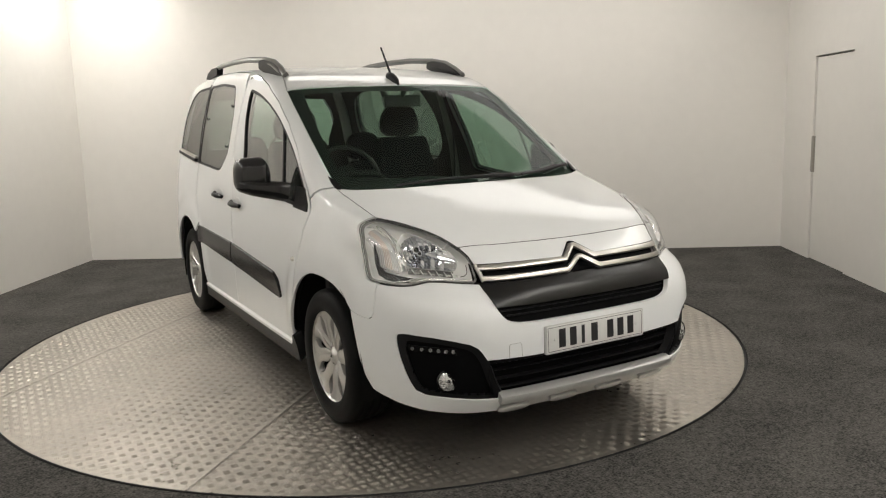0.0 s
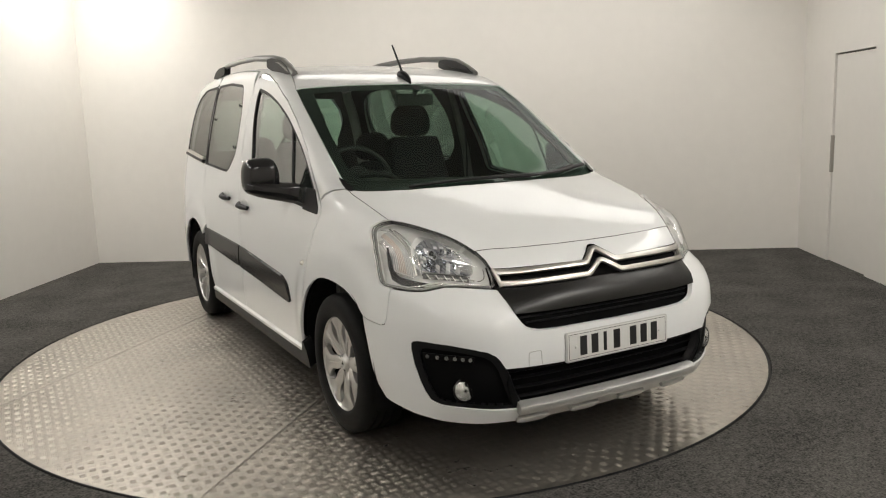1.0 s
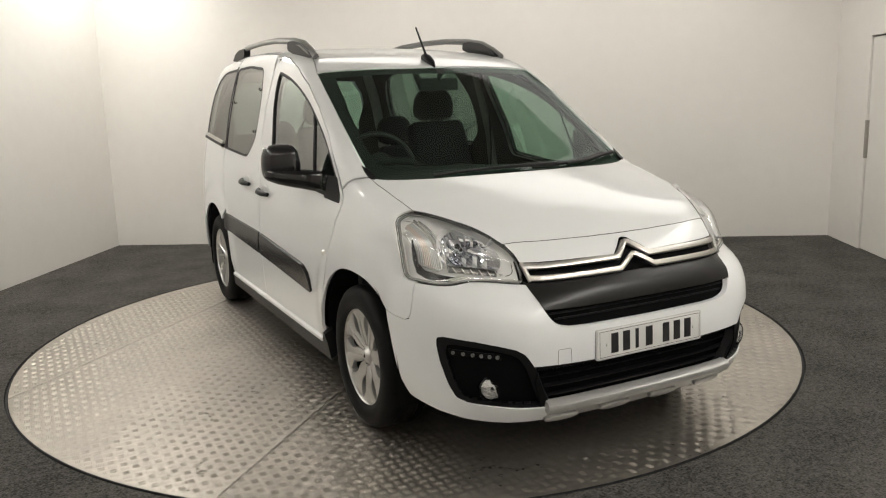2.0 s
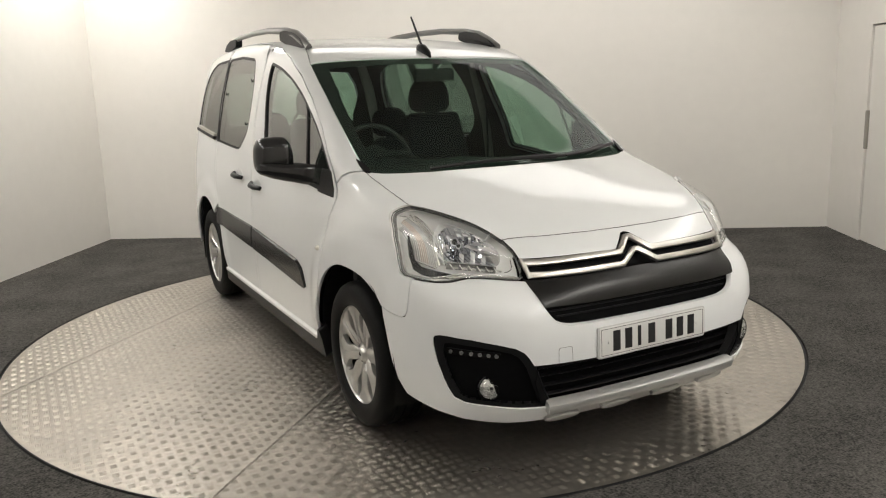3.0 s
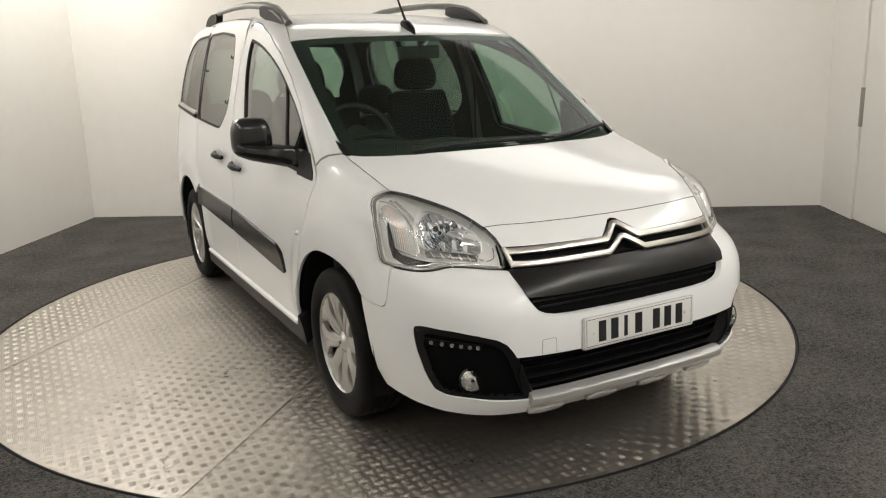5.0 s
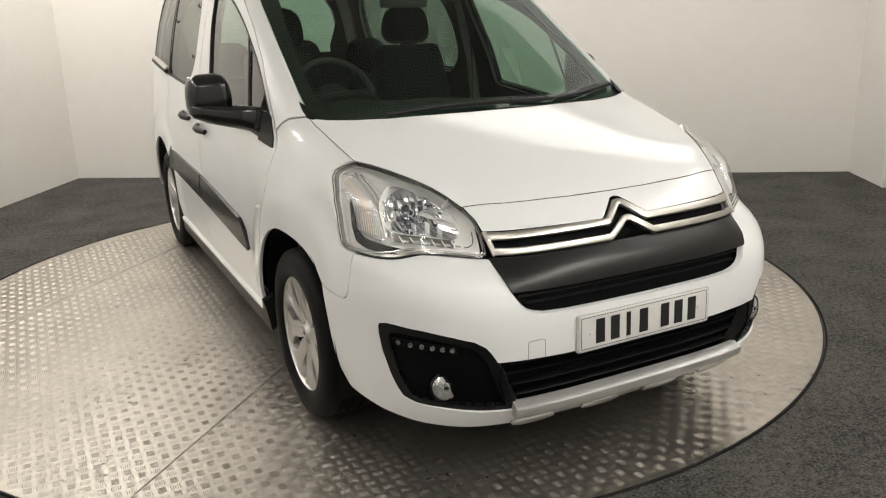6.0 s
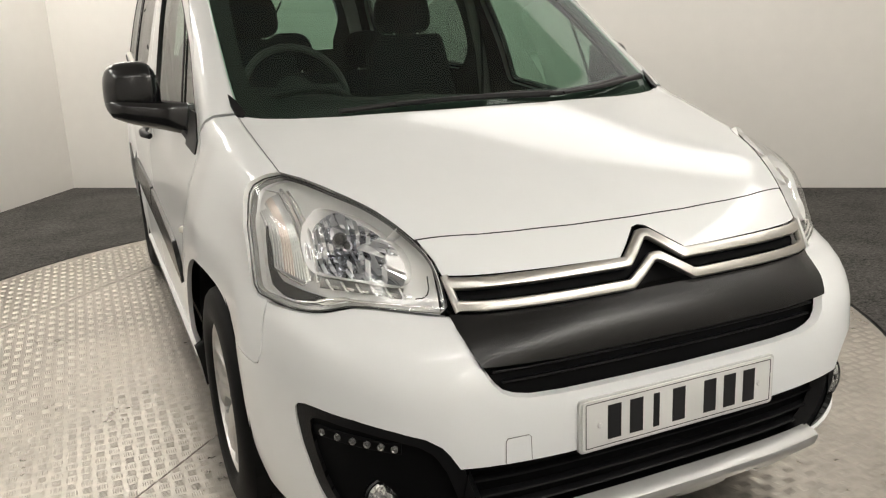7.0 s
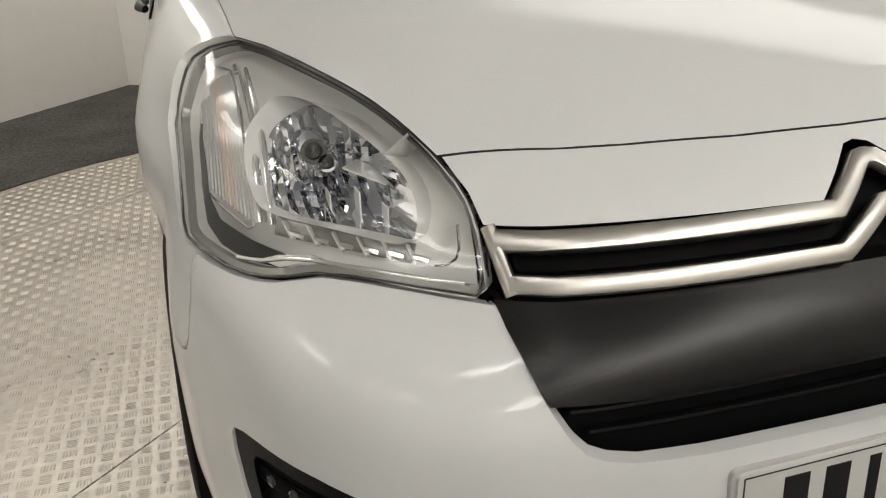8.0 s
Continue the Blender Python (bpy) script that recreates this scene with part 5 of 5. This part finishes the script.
for a, b in zip(rows, rows[1:]):
    for q in range(7):
        bm.faces.new((a[q], b[q], b[q + 1], a[q + 1]))
bmesh.ops.recalc_face_normals(bm, faces=bm.faces)
dash = part("dashboard", smooth(bm, 50), TRIM_DARK, car, "dark grey dashboard")
part("instrument_hood", tube([(-0.56, -0.80, 1.085), (-0.50, -0.82, 1.125), (-0.40, -0.83, 1.138), (-0.30, -0.82, 1.125), (-0.24, -0.80, 1.085)], 0.016, 10), TRIM_DARK, dash, "curved instrument cowl")
part("dash_vent", box_bm((0.62, 0.03, 0.012), (0.25, -1.14, 1.066), 0.004), GASKET, dash, "long defroster vent")
# steering wheel, on the right-hand side of the car
SW = Matrix.Translation((-0.40, -0.66, 1.105)) @ Matrix.Rotation(radians(62), 4, "X")
sw = part("steering_wheel", tube([SW @ Vector((0.185 * math.cos(a), 0.185 * math.sin(a), 0)) for a in np.linspace(0, math.tau, 40, endpoint=False)], 0.013, 10, closed=True), mat("wheel_leather", (0.03, 0.03, 0.03), 0.42, var=0.1), car, "dark leather steering wheel")
part("wheel_boss", lathe([(0.0005, 0.02), (0.05, 0.018), (0.075, 0.0), (0.07, -0.04)], 24, SW), TRIM_DARK, sw)
for a in (0.15, math.pi - 0.15, -math.pi / 2):
    part("wheel_spoke", tube([SW @ Vector((0.06 * math.cos(a), 0.06 * math.sin(a), 0)), SW @ Vector((0.18 * math.cos(a), 0.18 * math.sin(a), 0))], [0.022, 0.014], 8, flat=0.5), TRIM_DARK, sw)


def cushion(size, m, taper=0.8, bevel=0.05):
    """A padded block, narrower towards its top."""
    bm = bmesh.new()
    box(bm, size, (0, 0, size[2] / 2), None, bevel, 4)
    for v in bm.verts:
        k = 1 - (1 - taper) * (v.co.z / size[2]) ** 1.5
        v.co.x *= k
        v.co.y += 0.02 * math.cos(v.co.x / size[0] * 4)
    bmesh.ops.transform(bm, matrix=m, verts=bm.verts)
    return smooth(bm, 60)


def seat(x, y, width=0.50, top=1.29, head=1.40):
    st = part("seat", cushion((width, 0.52, 0.17), Matrix.Translation((x, y - 0.28, 0.57)), 0.97), FABRIC, car, "dark fabric seat")
    tilt = Matrix.Translation((x, y - 0.03, 0.66)) @ Matrix.Rotation(radians(-15), 4, "X")
    part("backrest", cushion((width, 0.14, top - 0.64), tilt, 0.72, 0.06), FABRIC, st)
    bm = bmesh.new()
    bmesh.ops.create_uvsphere(bm, u_segments=24, v_segments=14, radius=1.0)
    for v in bm.verts:
        a, b, c = (math.copysign(abs(q) ** 0.68, q) for q in v.co)
        v.co = (x + a * 0.140 * (1 - 0.12 * c), y + 0.13 + b * 0.055 + 0.02 * a * a, head + c * 0.108)
    part("headrest", smooth(bm, 60), FABRIC, st, "dark padded headrest")
    for dx in (-0.06, 0.06):
        part("headrest_post", tube([(x + dx, y + 0.08, top - 0.06), (x + dx, y + 0.13, head - 0.05)], 0.006, 8), CHROME, st, "steel headrest post")


for x in (-0.39, 0.36):
    seat(x, 0.06)
for x in (-0.46, 0.0, 0.46):
    seat(x, 0.92, 0.42, 1.09, 1.21)
# inside mirror
im = part("inside_mirror", box_bm((0.235, 0.03, 0.068), (0.01, -0.545, 1.520), 0.014, 3), TRIM_DARK, car, "dark inside mirror")
part("mirror_stalk", tube([(0.01, -0.575, 1.588), (0.01, -0.56, 1.565), (0.01, -0.545, 1.53)], [0.026, 0.014, 0.010], 10), TRIM_DARK, im)
# belts and centre pillars
for s in (-1, 1):
    part("centre_pillar", tube([(s * 0.79, 0.16, 0.95), (s * 0.765, 0.16, 1.2), (s * 0.71, 0.17, 1.45), (s * 0.64, 0.17, 1.69)], [0.05, 0.048, 0.045, 0.04], 10, flat=0.6), TRIM_PALE, car, "grey centre pillar lining")
    part("seat_belt", tube([(s * 0.745, 0.13, 1.40), (s * 0.75, 0.12, 1.1), (s * 0.72, 0.10, 0.70)], 0.022, 8, flat=0.15), GASKET, car, "dark seat belt")
    part("rear_pillar", tube([(s * 0.72, 1.86, 0.95), (s * 0.69, 1.86, 1.2), (s * 0.63, 1.82, 1.45), (s * 0.54, 1.76, 1.66)], [0.07, 0.07, 0.07, 0.06], 10, flat=0.5), TRIM_PALE, car, "grey rear pillar lining")
# tailgate with a heated window
GATE_OUT = mirrored([(0, 1.70), (-0.50, 1.69), (-0.62, 1.60), (-0.755, 1.1), (-0.765, 0.6), (0, 0.55)])
GATE_IN = mirrored([(0, 1.62), (-0.48, 1.60), (-0.55, 1.50), (-0.61, 1.24), (-0.55, 1.20), (0, 1.19)])
gate = part("tailgate", mesh_of(keyhole(dense(GATE_OUT), dense(GATE_IN)), "back", 0.0, 0.02, 0.05), PAINT, car, "white tailgate")
part("lining", mesh_of(keyhole(dense(GATE_OUT), dense(GATE_IN)), "back", -0.05, 0.0, 0.06), TRIM_DARK, gate)
rg = part("rear_window", mesh_of(dense(GATE_IN), "back", -0.004, 0.0, 0.06), GLASS_SIDE, gate, "green-tinted heated rear window")
rg.visible_shadow = False
for k in range(12):
    z = 1.235 + 0.03 * k
    p = onto("back", [(x, z) for x in np.linspace(-0.54 + (z - 1.23) * 0.16, 0.54 - (z - 1.23) * 0.16, 12)], -0.006)
    part("heater_line", tube([tuple(q) for q in p], 0.0007, 4), GASKET, rg)
part("rear_wiper", tube([(0.02, 2.06, 1.20), (0.10, 2.02, 1.34), (0.20, 1.99, 1.52)], [0.012, 0.009, 0.006], 8), GASKET, gate, "dark rear wiper")
part("rear_bumper", box_bm((1.62, 0.16, 0.32), (0, 2.02, 0.46), 0.06, 3), PAINT, car, "white rear bumper")
